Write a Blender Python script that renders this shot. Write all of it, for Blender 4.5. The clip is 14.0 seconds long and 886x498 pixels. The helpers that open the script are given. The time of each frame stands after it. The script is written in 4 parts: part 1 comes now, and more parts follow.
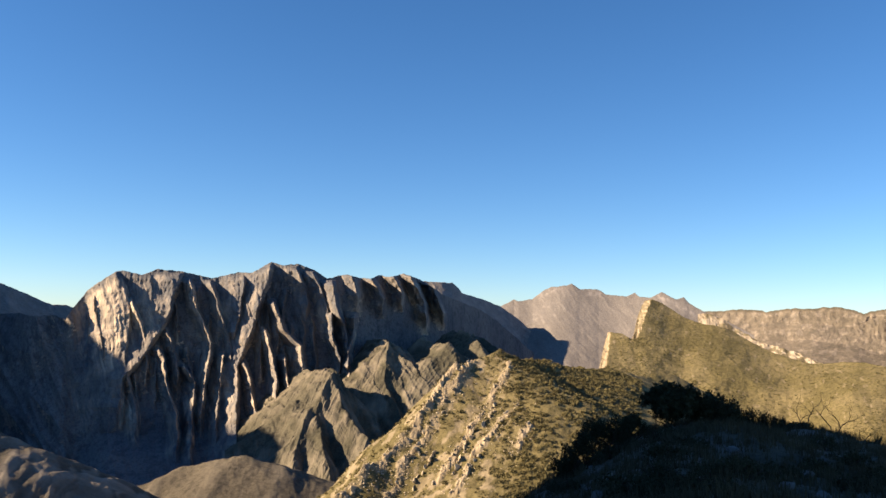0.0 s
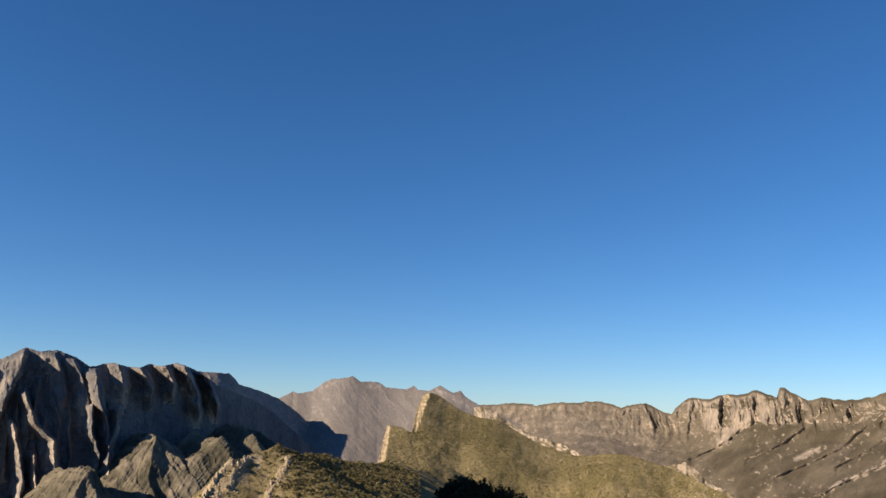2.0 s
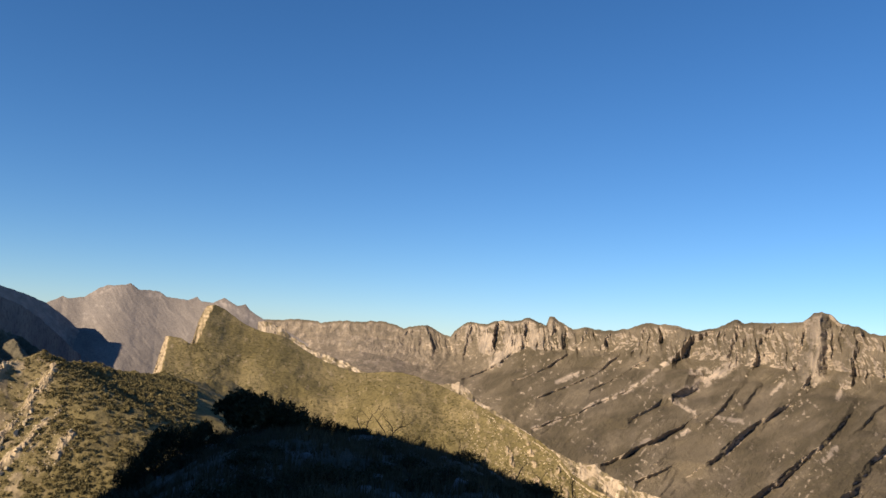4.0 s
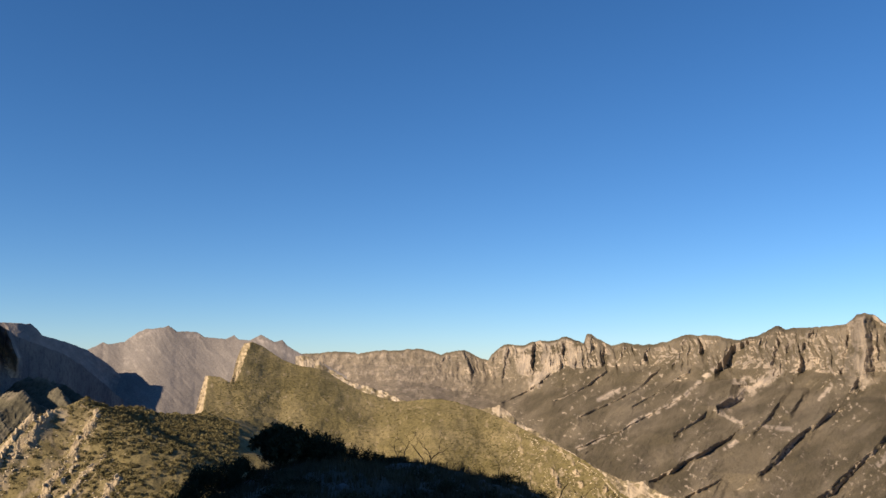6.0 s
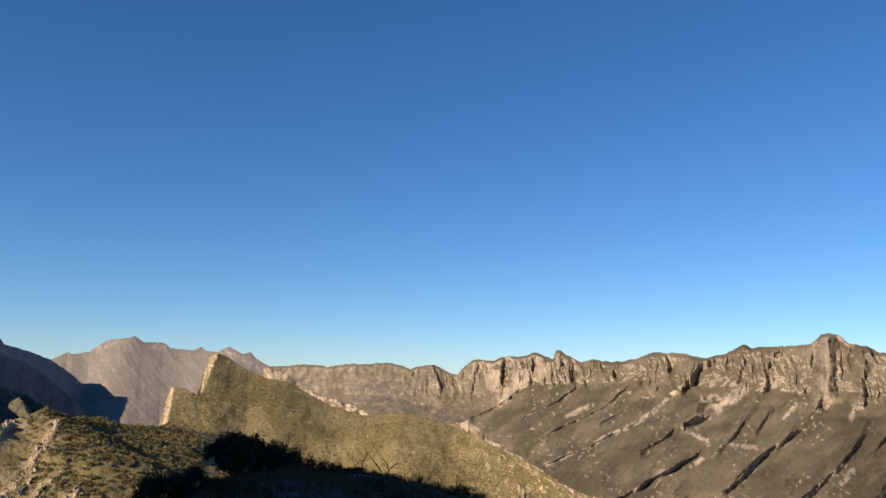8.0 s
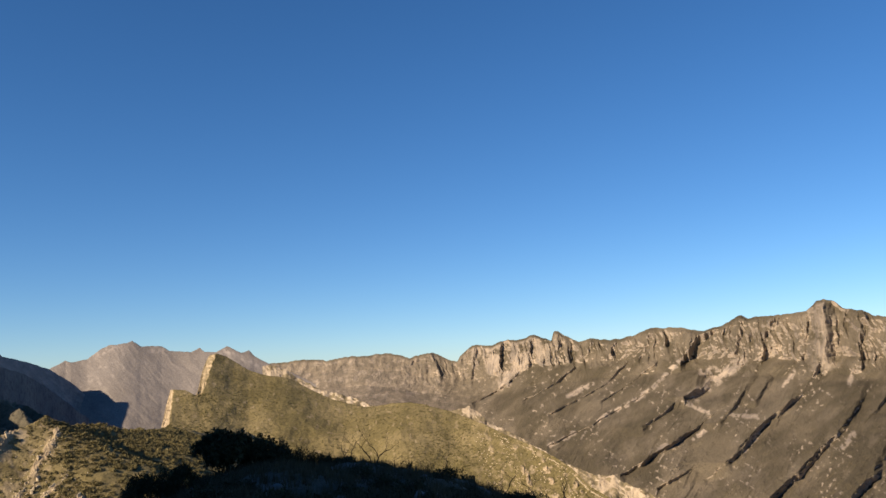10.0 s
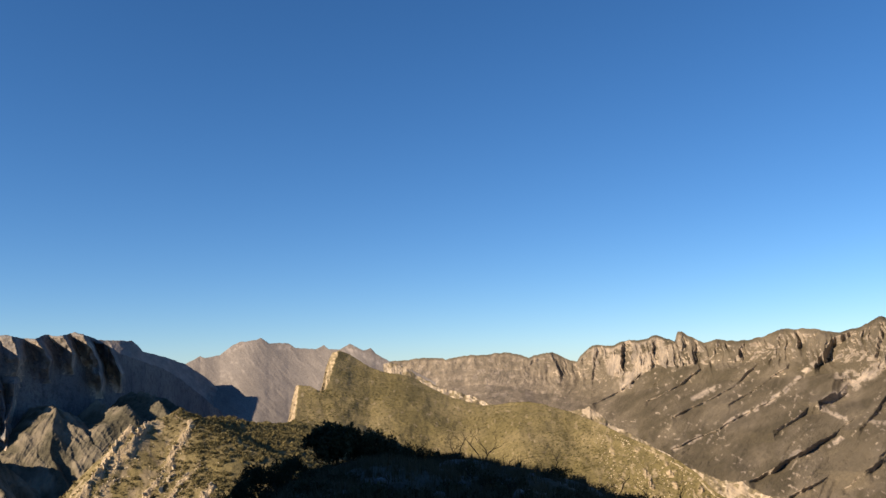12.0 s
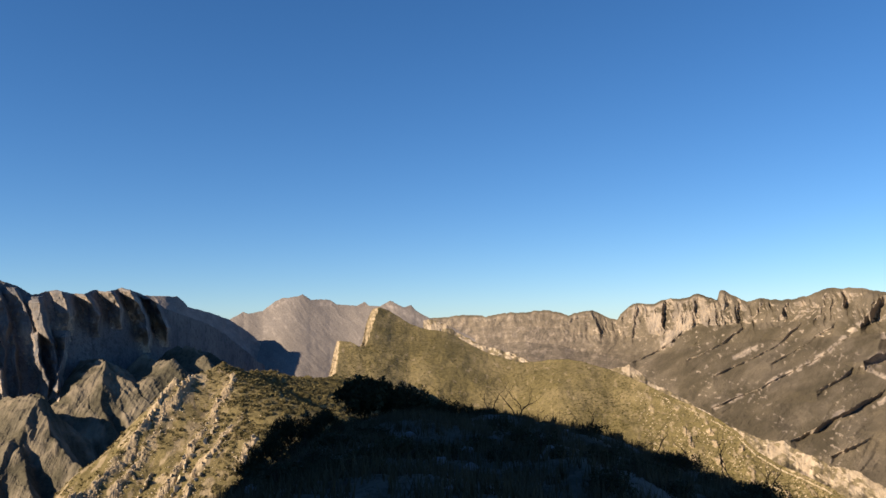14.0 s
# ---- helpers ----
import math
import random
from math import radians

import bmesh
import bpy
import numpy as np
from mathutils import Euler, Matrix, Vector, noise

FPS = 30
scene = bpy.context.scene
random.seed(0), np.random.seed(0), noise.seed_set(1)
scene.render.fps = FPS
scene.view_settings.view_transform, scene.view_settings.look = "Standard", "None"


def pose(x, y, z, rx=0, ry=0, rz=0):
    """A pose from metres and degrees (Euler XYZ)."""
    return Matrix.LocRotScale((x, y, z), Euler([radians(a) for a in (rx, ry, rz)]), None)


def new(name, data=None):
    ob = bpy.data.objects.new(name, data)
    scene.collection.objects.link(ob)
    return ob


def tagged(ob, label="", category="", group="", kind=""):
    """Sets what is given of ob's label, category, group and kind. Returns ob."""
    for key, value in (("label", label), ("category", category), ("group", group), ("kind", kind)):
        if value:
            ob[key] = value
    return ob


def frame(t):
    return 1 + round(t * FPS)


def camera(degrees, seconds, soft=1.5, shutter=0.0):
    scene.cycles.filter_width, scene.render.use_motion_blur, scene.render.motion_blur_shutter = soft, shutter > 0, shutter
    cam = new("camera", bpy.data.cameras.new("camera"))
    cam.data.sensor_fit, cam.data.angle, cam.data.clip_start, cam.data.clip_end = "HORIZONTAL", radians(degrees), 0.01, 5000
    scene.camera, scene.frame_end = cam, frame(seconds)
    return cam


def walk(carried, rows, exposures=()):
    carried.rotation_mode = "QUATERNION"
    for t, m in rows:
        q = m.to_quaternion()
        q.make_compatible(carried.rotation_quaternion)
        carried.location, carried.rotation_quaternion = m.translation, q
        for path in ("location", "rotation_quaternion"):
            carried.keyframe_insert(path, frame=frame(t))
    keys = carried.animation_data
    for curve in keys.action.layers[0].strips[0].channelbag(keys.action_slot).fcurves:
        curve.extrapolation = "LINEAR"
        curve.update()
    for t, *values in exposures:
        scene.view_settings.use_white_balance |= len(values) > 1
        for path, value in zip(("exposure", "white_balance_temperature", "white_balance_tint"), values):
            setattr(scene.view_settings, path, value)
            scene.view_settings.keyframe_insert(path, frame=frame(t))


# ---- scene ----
cam = camera(54.97, 14.0, soft=1.5)
PATH = [
    (0, pose(0.006, 0.004, 0.000, 95.000, -1.000, 0.000)),
    (0.5, pose(-0.215, 0.009, 0.013, 97.256, -0.091, 4.447)),
    (1, pose(-0.478, 0.063, 0.045, 99.801, -0.216, 1.770)),
    (1.5, pose(-0.497, 0.037, 0.056, 101.456, -1.597, -8.811)),
    (2, pose(-0.612, 0.053, 0.054, 101.392, -1.075, -14.627)),
    (2.5, pose(-0.626, 0.102, 0.119, 101.376, -0.799, -20.346)),
    (3, pose(-0.692, 0.122, 0.097, 99.690, -0.602, -23.465)),
    (3.5, pose(-0.720, 0.079, 0.098, 97.046, -0.790, -26.374)),
    (4, pose(-0.655, 0.126, 0.034, 96.518, -3.391, -28.925)),
    (6.5, pose(-0.420, 0.130, -0.023, 98.355, 0.609, -26.361)),
    (7, pose(-0.401, 0.118, -0.047, 98.396, 0.104, -28.357)),
    (7.5, pose(-0.260, 0.060, -0.102, 99.133, -1.003, -28.248)),
    (10, pose(0.401, -0.249, -0.263, 98.253, 2.432, -28.410)),
    (10.5, pose(0.502, -0.361, -0.287, 97.676, 2.626, -24.429)),
    (11, pose(0.671, -0.364, -0.285, 95.647, 2.559, -21.280)),
    (11.5, pose(0.889, -0.137, -0.322, 95.202, 3.294, -22.822)),
    (12, pose(0.921, -0.012, -0.361, 98.476, 1.630, -20.487)),
    (12.5, pose(1.037, 0.192, -0.421, 98.701, 2.180, -17.661)),
    (13, pose(1.137, 0.464, -0.440, 98.624, 1.768, -18.416)),
    (13.5, pose(1.292, 0.632, -0.447, 97.177, 0.566, -16.195)),
    (14, pose(1.387, 0.661, -0.465, 95.689, 1.198, -17.834)),
]
walk(cam, PATH, [(0.0, 1.53, 5850, 10.0), (0.5, 1.17, 5550, 10.0), (1.0, 1.17, 5400, 10.0), (1.5, 0.95, 5400, 10.0), (2.5, 1.00, 5400, 10.0), (4.0, 1.11, 5600, 10.0), (7.0, 1.07, 5550, 10.0), (10.0, 1.05, 5600, 10.0), (11.0, 1.13, 5600, 10.0), (14.0, 1.16, 5600, 10.0)])

# ---- light: a low sun from behind and to one side, clear desert sky ----
SUN_AZ, SUN_EL = -99.0, 25.0          # degrees; azimuth clockwise from +y
world = bpy.data.worlds.new("world")
scene.world = world
world.use_nodes = True
wn = world.node_tree
sky = wn.nodes.new("ShaderNodeTexSky")
sky.sky_type, sky.sun_disc = "NISHITA", False
sky.sun_elevation, sky.sun_rotation = radians(SUN_EL), radians(SUN_AZ)
sky.altitude, sky.air_density, sky.dust_density, sky.ozone_density = 2200, 1.05, 0.3, 3.1
wn.nodes["Background"].inputs["Strength"].default_value = 0.050
deep = wn.nodes.new("ShaderNodeHueSaturation")
deep.inputs["Saturation"].default_value = 1.16
wn.links.new(sky.outputs[0], deep.inputs["Color"])
wn.links.new(deep.outputs[0], wn.nodes["Background"].inputs["Color"])
sun = new("sun", bpy.data.lights.new("sun", "SUN"))
sun.data.energy, sun.data.angle, sun.data.color = 5.0, radians(0.5), (1.0, 0.72, 0.43)
_a, _e = radians(SUN_AZ), radians(SUN_EL)
SUN_DIR = Vector((math.sin(_a) * math.cos(_e), math.cos(_a) * math.cos(_e), math.sin(_e)))
sun.matrix_basis = SUN_DIR.to_track_quat("Z", "Y").to_matrix().to_4x4()


# ---- materials ----
def nodes_of(name):
    m = bpy.data.materials.new(name)
    m.use_nodes = True
    t = m.node_tree
    return m, t, t.nodes["Principled BSDF"]


def noise_node(t, vec, scale, detail=6.0, rough=0.6, stretch=None):
    if stretch:
        mp = t.nodes.new("ShaderNodeMapping")
        mp.inputs["Scale"].default_value = stretch
        t.links.new(vec, mp.inputs["Vector"])
        vec = mp.outputs[0]
    n = t.nodes.new("ShaderNodeTexNoise")
    n.inputs["Scale"].default_value, n.inputs["Detail"].default_value, n.inputs["Roughness"].default_value = scale, detail, rough
    t.links.new(vec, n.inputs["Vector"])
    return n.outputs["Fac"]


def ramp(t, fac, lo, hi):
    r = t.nodes.new("ShaderNodeMapRange")
    r.inputs["From Min"].default_value, r.inputs["From Max"].default_value = lo, hi
    t.links.new(fac, r.inputs["Value"])
    return r.outputs[0]


def mix(t, fac, a, b):
    m = t.nodes.new("ShaderNodeMix")
    m.data_type = "RGBA"
    for sock, v in ((m.inputs["Factor"], fac), (m.inputs["A"], a), (m.inputs["B"], b)):
        if isinstance(v, (tuple, float, int)):
            sock.default_value = (*v, 1.0) if isinstance(v, tuple) else v
        else:
            t.links.new(v, sock)
    return m.outputs["Result"]


def times(t, a, b, op="MULTIPLY"):
    m = t.nodes.new("ShaderNodeMath")
    m.operation = op
    for sock, v in zip(m.inputs, (a, b)):
        if isinstance(v, (float, int)):
            sock.default_value = v
        else:
            t.links.new(v, sock)
    return m.outputs[0]


def mountain_material(name, pale, grey, scrub, dark_scrub, grain, bump, steep=(0.45, 0.8), patch=0.02, speck=0.2):
    """Limestone with scrub: bare rock where it is steep (attribute 'rock' adds bare bands), scrub on gentler ground."""
    m, t, b = nodes_of(name)
    pos = t.nodes.new("ShaderNodeNewGeometry")
    vec = pos.outputs["Position"]
    rock = mix(t, ramp(t, noise_node(t, vec, grain, 8, 0.65, (1, 1, 0.35)), 0.35, 0.65), grey, pale)
    rock = mix(t, ramp(t, noise_node(t, vec, grain * 0.22, 4), 0.45, 0.75), rock, tuple(c * 0.75 for c in grey))
    veg = mix(t, ramp(t, noise_node(t, vec, patch * 8, 8, 0.7), 0.35, 0.65), scrub, dark_scrub)
    veg = mix(t, ramp(t, noise_node(t, vec, patch, 4, 0.6), 0.42, 0.62), veg, tuple(0.87 * a + 0.13 * c for a, c in zip(scrub, pale)))
    sep = t.nodes.new("ShaderNodeSeparateXYZ")
    t.links.new(pos.outputs["Normal"], sep.inputs[0])
    att = t.nodes.new("ShaderNodeAttribute")
    att.attribute_name = "rock"
    up = times(t, sep.outputs["Z"], times(t, noise_node(t, vec, grain * 1.6, 6, 0.7), 0.5, "SUBTRACT"), "ADD")
    slope = ramp(t, up, steep[1], steep[0])
    bare = times(t, slope, att.outputs["Fac"], "MAXIMUM")
    dots = ramp(t, noise_node(t, vec, speck, 3, 0.6), 0.50, 0.60)
    veg = mix(t, times(t, dots, 0.42), veg, tuple(c * 0.45 for c in dark_scrub))
    fine = ramp(t, noise_node(t, vec, speck * 4.5, 2, 0.6), 0.52, 0.62)
    veg = mix(t, times(t, fine, 0.45), veg, tuple(c * 0.5 for c in dark_scrub))
    col = mix(t, bare, veg, rock)
    t.links.new(col, b.inputs["Base Color"])
    b.inputs["Roughness"].default_value = 0.95
    b.inputs["Specular IOR Level"].default_value = 0.1
    bp = t.nodes.new("ShaderNodeBump")
    bp.inputs["Strength"].default_value, bp.inputs["Distance"].default_value = 0.9, bump
    t.links.new(noise_node(t, vec, grain * 2.5, 8, 0.7), bp.inputs["Height"])
    t.links.new(bp.outputs[0], b.inputs["Normal"])
    return m


def plain_material(name, a, b2, scale, rough=0.9, stretch=None, wear=0.5):
    m, t, b = nodes_of(name)
    pos = t.nodes.new("ShaderNodeNewGeometry")
    fac = ramp(t, noise_node(t, pos.outputs["Position"], scale, 6, 0.65, stretch), 0.3, 0.7)
    col = mix(t, fac, a, b2)
    isl = times(t, pos.outputs["Random Per Island"], wear)
    col = mix(t, isl, col, tuple(c * 0.45 for c in a))
    t.links.new(col, b.inputs["Base Color"])
    b.inputs["Roughness"].default_value = rough
    b.inputs["Specular IOR Level"].default_value = 0.15
    return m


# wall: scrub colours hold bluish shade and haze, pale is for sunlit fins
M_WALL = mountain_material("fluted_limestone_sun_shade", (0.60, 0.495, 0.37), (0.10, 0.108, 0.125), (0.135, 0.137, 0.145), (0.098, 0.101, 0.11), 0.03, 3.0, (-0.3, -0.1), 0.006, 0.07)
M_FAR = mountain_material("far_limestone", (0.34, 0.305, 0.275), (0.235, 0.215, 0.20), (0.205, 0.188, 0.172), (0.175, 0.159, 0.146), 0.02, 1.5, (0.3, 0.75), 0.004)
M_RANGE = mountain_material("range_limestone", (0.43, 0.36, 0.275), (0.205, 0.18, 0.153), (0.085, 0.073, 0.048), (0.061, 0.053, 0.037), 0.045, 5.0, (-0.1, 0.25), 0.006, 0.35)
M_GREEN = mountain_material("scrub_hill", (0.48, 0.39, 0.26), (0.22, 0.18, 0.12), (0.162, 0.135, 0.058), (0.110, 0.094, 0.043), 0.25, 0.5, (0.30, 0.58), 0.035, 0.55)
M_NEAR = mountain_material("summit_ground", (0.28, 0.26, 0.235), (0.14, 0.13, 0.115), (0.10, 0.088, 0.062), (0.056, 0.05, 0.036), 1.5, 0.08, (0.4, 0.7), 0.3, 3.0)
M_FOOT = mountain_material("foothill_limestone", (0.27, 0.23, 0.17), (0.105, 0.097, 0.072), (0.083, 0.077, 0.053), (0.056, 0.053, 0.038), 0.03, 3.0, (0.1, 0.4), 0.006, 0.07)
M_CREST = mountain_material("crest_limestone", (0.50, 0.43, 0.33), (0.24, 0.20, 0.15), (0.16, 0.135, 0.08), (0.12, 0.10, 0.062), 0.12, 1.0, (0.1, 0.3), 0.02, 0.3)
M_FLOOR = mountain_material("valley_ground", (0.30, 0.26, 0.20), (0.13, 0.115, 0.09), (0.10, 0.087, 0.064), (0.068, 0.06, 0.045), 0.03, 3.0, (0.3, 0.6), 0.006)


# ---- terrain arithmetic ----
_rng = np.random.RandomState(7)
_G = _rng.uniform(0, 2 * np.pi, (256, 256))
_GX, _GY = np.cos(_G), np.sin(_G)


def grad_noise(x, y):
    xi, yi = np.floor(x).astype(int), np.floor(y).astype(int)
    fx, fy = x - xi, y - yi
    u, v = fx * fx * fx * (fx * (fx * 6 - 15) + 10), fy * fy * fy * (fy * (fy * 6 - 15) + 10)

    def corner(i, j):
        a, b = (xi + i) & 255, (yi + j) & 255
        return _GX[a, b] * (fx - i) + _GY[a, b] * (fy - j)
    return 1.5 * ((corner(0, 0) * (1 - u) + corner(1, 0) * u) * (1 - v) + (corner(0, 1) * (1 - u) + corner(1, 1) * u) * v)


def fbm(x, y, size, octaves=5, gain=0.5):
    out, a, s = 0.0, 1.0, 1.0 / size
    for o in range(octaves):
        out = out + a * grad_noise(x * s + 17.3 * o, y * s - 9.1 * o)
        a, s = a * gain, s * 2.03
    return out


def ridged(x, y, size, octaves=4, gain=0.5):
    out, a, s = 0.0, 1.0, 1.0 / size
    for o in range(octaves):
        out = out + a * (1 - 2 * np.abs(grad_noise(x * s + 31.7 * o, y * s + 5.3 * o)))
        a, s = a * gain, s * 2.1
    return out


def at(az, el, r):
    """A place by its bearing and height angle from the lookout, in degrees, and its distance on the plan."""
    return np.array((r * math.sin(radians(az)), r * math.cos(radians(az)), r * math.tan(radians(el))))


class Relief:
    """Land made of ridge lines, whose two sides fall away at their own slopes; the highest one counts."""

    def __init__(self, base, soft=0.0, blunt=0.0):
        self.blunt, self.base, self.soft, self.lines, self.names = blunt, base, soft, [], ["slope"]

    def ridge(self, points, left, right, cliff=0.0, cliff_slope=2.0, part="", cap=()):
        self.names.append(part or self.names[-1])
        p = [at(*q) for q in points]
        for k, (a, b) in enumerate(zip(p[:-1], p[1:])):
            odd = (math.sin(12.9898 * (k + len(self.lines))) * 43758.5453) % 1.0
            self.lines.append((a, b, left, right, cliff * (0.45 + 1.0 * odd), cliff_slope * (0.75 + 0.5 * ((7.3 * odd) % 1.0)), len(self.names) - 1, (cap[0], at(*cap[1]), at(*cap[2])) if cap else None))
        return self

    def height(self, x, y):
        z = np.full(x.shape, float(self.base))
        top = z.copy()
        self.which = np.zeros(x.shape, int)
        for a, b, kl, kr, cliff, ck, part, cap in self.lines:
            dx, dy = b[0] - a[0], b[1] - a[1]
            n = math.hypot(dx, dy) + 1e-6
            px, py = x - a[0], y - a[1]
            t = np.clip((px * dx + py * dy) / n ** 2, 0, 1)
            blunt = 0.5 if self.names[part] == "spur" else self.blunt
            d = np.sqrt((px - t * dx) ** 2 + (py - t * dy) ** 2 + blunt ** 2) - blunt
            w = 0.5 + 0.5 * np.clip((dx * py - dy * px) / n / (d + blunt + 1e-6), -1, 1)
            if isinstance(kl, tuple):       # a ledge of some height on the one side, then gentler ground
                steep, tall, after = kl
                left = np.minimum(steep * d, tall + after * np.maximum(d - tall / steep, 0))
                drop = kr * d * (1 - w) + left * w
                k = kr
            else:
                k = kr + (kl - kr) * w
                drop = k * d
            if cliff:
                drop = ck * np.minimum(d, cliff / ck) + k * np.maximum(d - cliff / ck, 0)
            if cap:                         # the line breaks off in a cliff
                ck_, c0, c1 = cap
                cx, cy = (c1 - c0)[:2] / np.hypot(*(c1 - c0)[:2])
                drop = drop + ck_ * np.maximum(-((x - c0[0]) * cx + (y - c0[1]) * cy), 0)
            h = a[2] + t * (b[2] - a[2]) - drop
            self.which = np.where(h > top, part, self.which)
            top = np.maximum(top, h)
            if self.soft:
                q = np.clip(0.5 + 0.5 * (h - z) / self.soft, 0, 1)
                z = z * (1 - q) + h * q + self.soft * q * (1 - q)
            else:
                z = np.maximum(z, h)
        return z


def sheet(name, co, quads, rock, material, crisp=9.0):
    used = np.unique(quads)
    back = np.zeros(len(co), int)
    back[used] = np.arange(len(used))
    quads, co = back[quads], co[used]
    me = bpy.data.meshes.new(name)
    me.vertices.add(len(co))
    me.vertices.foreach_set("co", co.astype(np.float32).reshape(-1))
    me.loops.add(4 * len(quads))
    me.loops.foreach_set("vertex_index", quads.astype(np.int32).reshape(-1))
    me.polygons.add(len(quads))
    me.polygons.foreach_set("loop_start", np.arange(0, 4 * len(quads), 4, dtype=np.int32))
    me.update(calc_edges=True)
    me.polygons.foreach_set("use_smooth", rock[used][quads].mean(1) < crisp)
    bare = me.attributes.new("rock", "FLOAT", "POINT")
    bare.data.foreach_set("value", np.clip(rock[used], 0, 1).astype(np.float32))
    me.materials.append(material)
    return new(name, me)


def land(name, func, az0, az1, cols, radii, material, floor=-300.0, relief=None, cliffs=(), crisp=9.0):
    """A sheet of land over a sector of the plan. func(x, y) gives height and the share of bare rock. With relief, each of its named parts is a mesh of its own."""
    az = np.radians(np.linspace(az0, az1, cols))
    r = np.asarray(radii)
    x, y = np.outer(r, np.sin(az)), np.outer(r, np.cos(az))
    z, rock = func(x, y)
    rows = len(r)
    i = np.arange(rows * cols).reshape(rows, cols)
    quads = np.stack((i[:-1, :-1], i[:-1, 1:], i[1:, 1:], i[1:, :-1]), -1)
    dr, da = np.gradient(z, axis=0) / np.gradient(r)[:, None], np.gradient(z, axis=1) / (r[:, None] * (az[1] - az[0]))
    if cliffs:
        rock = np.maximum(rock, smooth(cliffs[0], cliffs[1], np.hypot(dr, da)))
    co, rock = np.stack((x, y, z), -1).reshape(-1, 3), rock.reshape(-1)
    seen = co[quads, 2].max(2) > floor
    if not relief:
        return sheet(name, co, quads[seen], rock, material)
    return split(name, co, quads, seen, relief.which[:-1, :-1], relief.names, rock, material, crisp)


def pieces(label):
    """Numbers the connected patches of equal label on a grid."""
    comp = np.arange(label.size).reshape(label.shape)
    while True:
        old = comp
        comp = comp.copy()
        for a, b in (((slice(None), slice(1, None)), (slice(None), slice(None, -1))), ((slice(1, None), slice(None)), (slice(None, -1), slice(None)))):
            low = np.where(label[a] == label[b], np.minimum(comp[a], comp[b]), comp[a])
            high = np.where(label[a] == label[b], np.minimum(comp[a], comp[b]), comp[b])
            comp[a] = low
            comp[b] = np.minimum(comp[b], high)
        for _ in range(6):
            comp = comp.reshape(-1)[comp]
        if np.array_equal(comp, old):
            return comp


def smooth(a, b, v):
    t = np.clip((v - a) / (b - a), 0, 1)
    return t * t * (3 - 2 * t)


def bands(lines, x, y, half):
    """How near (1 on it, 0 past half) each place of the plan lies to one of some straight outcrop lines."""
    out = np.zeros(x.shape)
    for x0, y0, x1, y1 in lines:
        dx, dy = x1 - x0, y1 - y0
        t = np.clip(((x - x0) * dx + (y - y0) * dy) / (dx * dx + dy * dy), 0, 1)
        out = np.maximum(out, 1 - np.hypot(x - x0 - t * dx, y - y0 - t * dy) / half)
    return np.clip(out, 0, 1)


def split(name, co, quads, seen, label, names, rock, material, crisp):
    """One mesh for each connected patch of a named part, under one thing; small scraps go to the part beside them."""
    label = np.where(seen, label, -1)
    comp = pieces(label)
    small = (np.bincount(comp.reshape(-1))[comp] < 500) & seen
    for shift, axis in ((1, 1), (1, 0), (-1, 1), (-1, 0)):
        other = np.roll(label, shift, axis)
        label = np.where(small & (other >= 0), other, label)
    comp = pieces(label)
    thing = new(name)
    for c in np.unique(comp[seen]):
        mine = (comp == c) & seen
        sheet(names[label[mine][0]], co, quads[mine], rock, material, crisp).parent = thing
    return thing


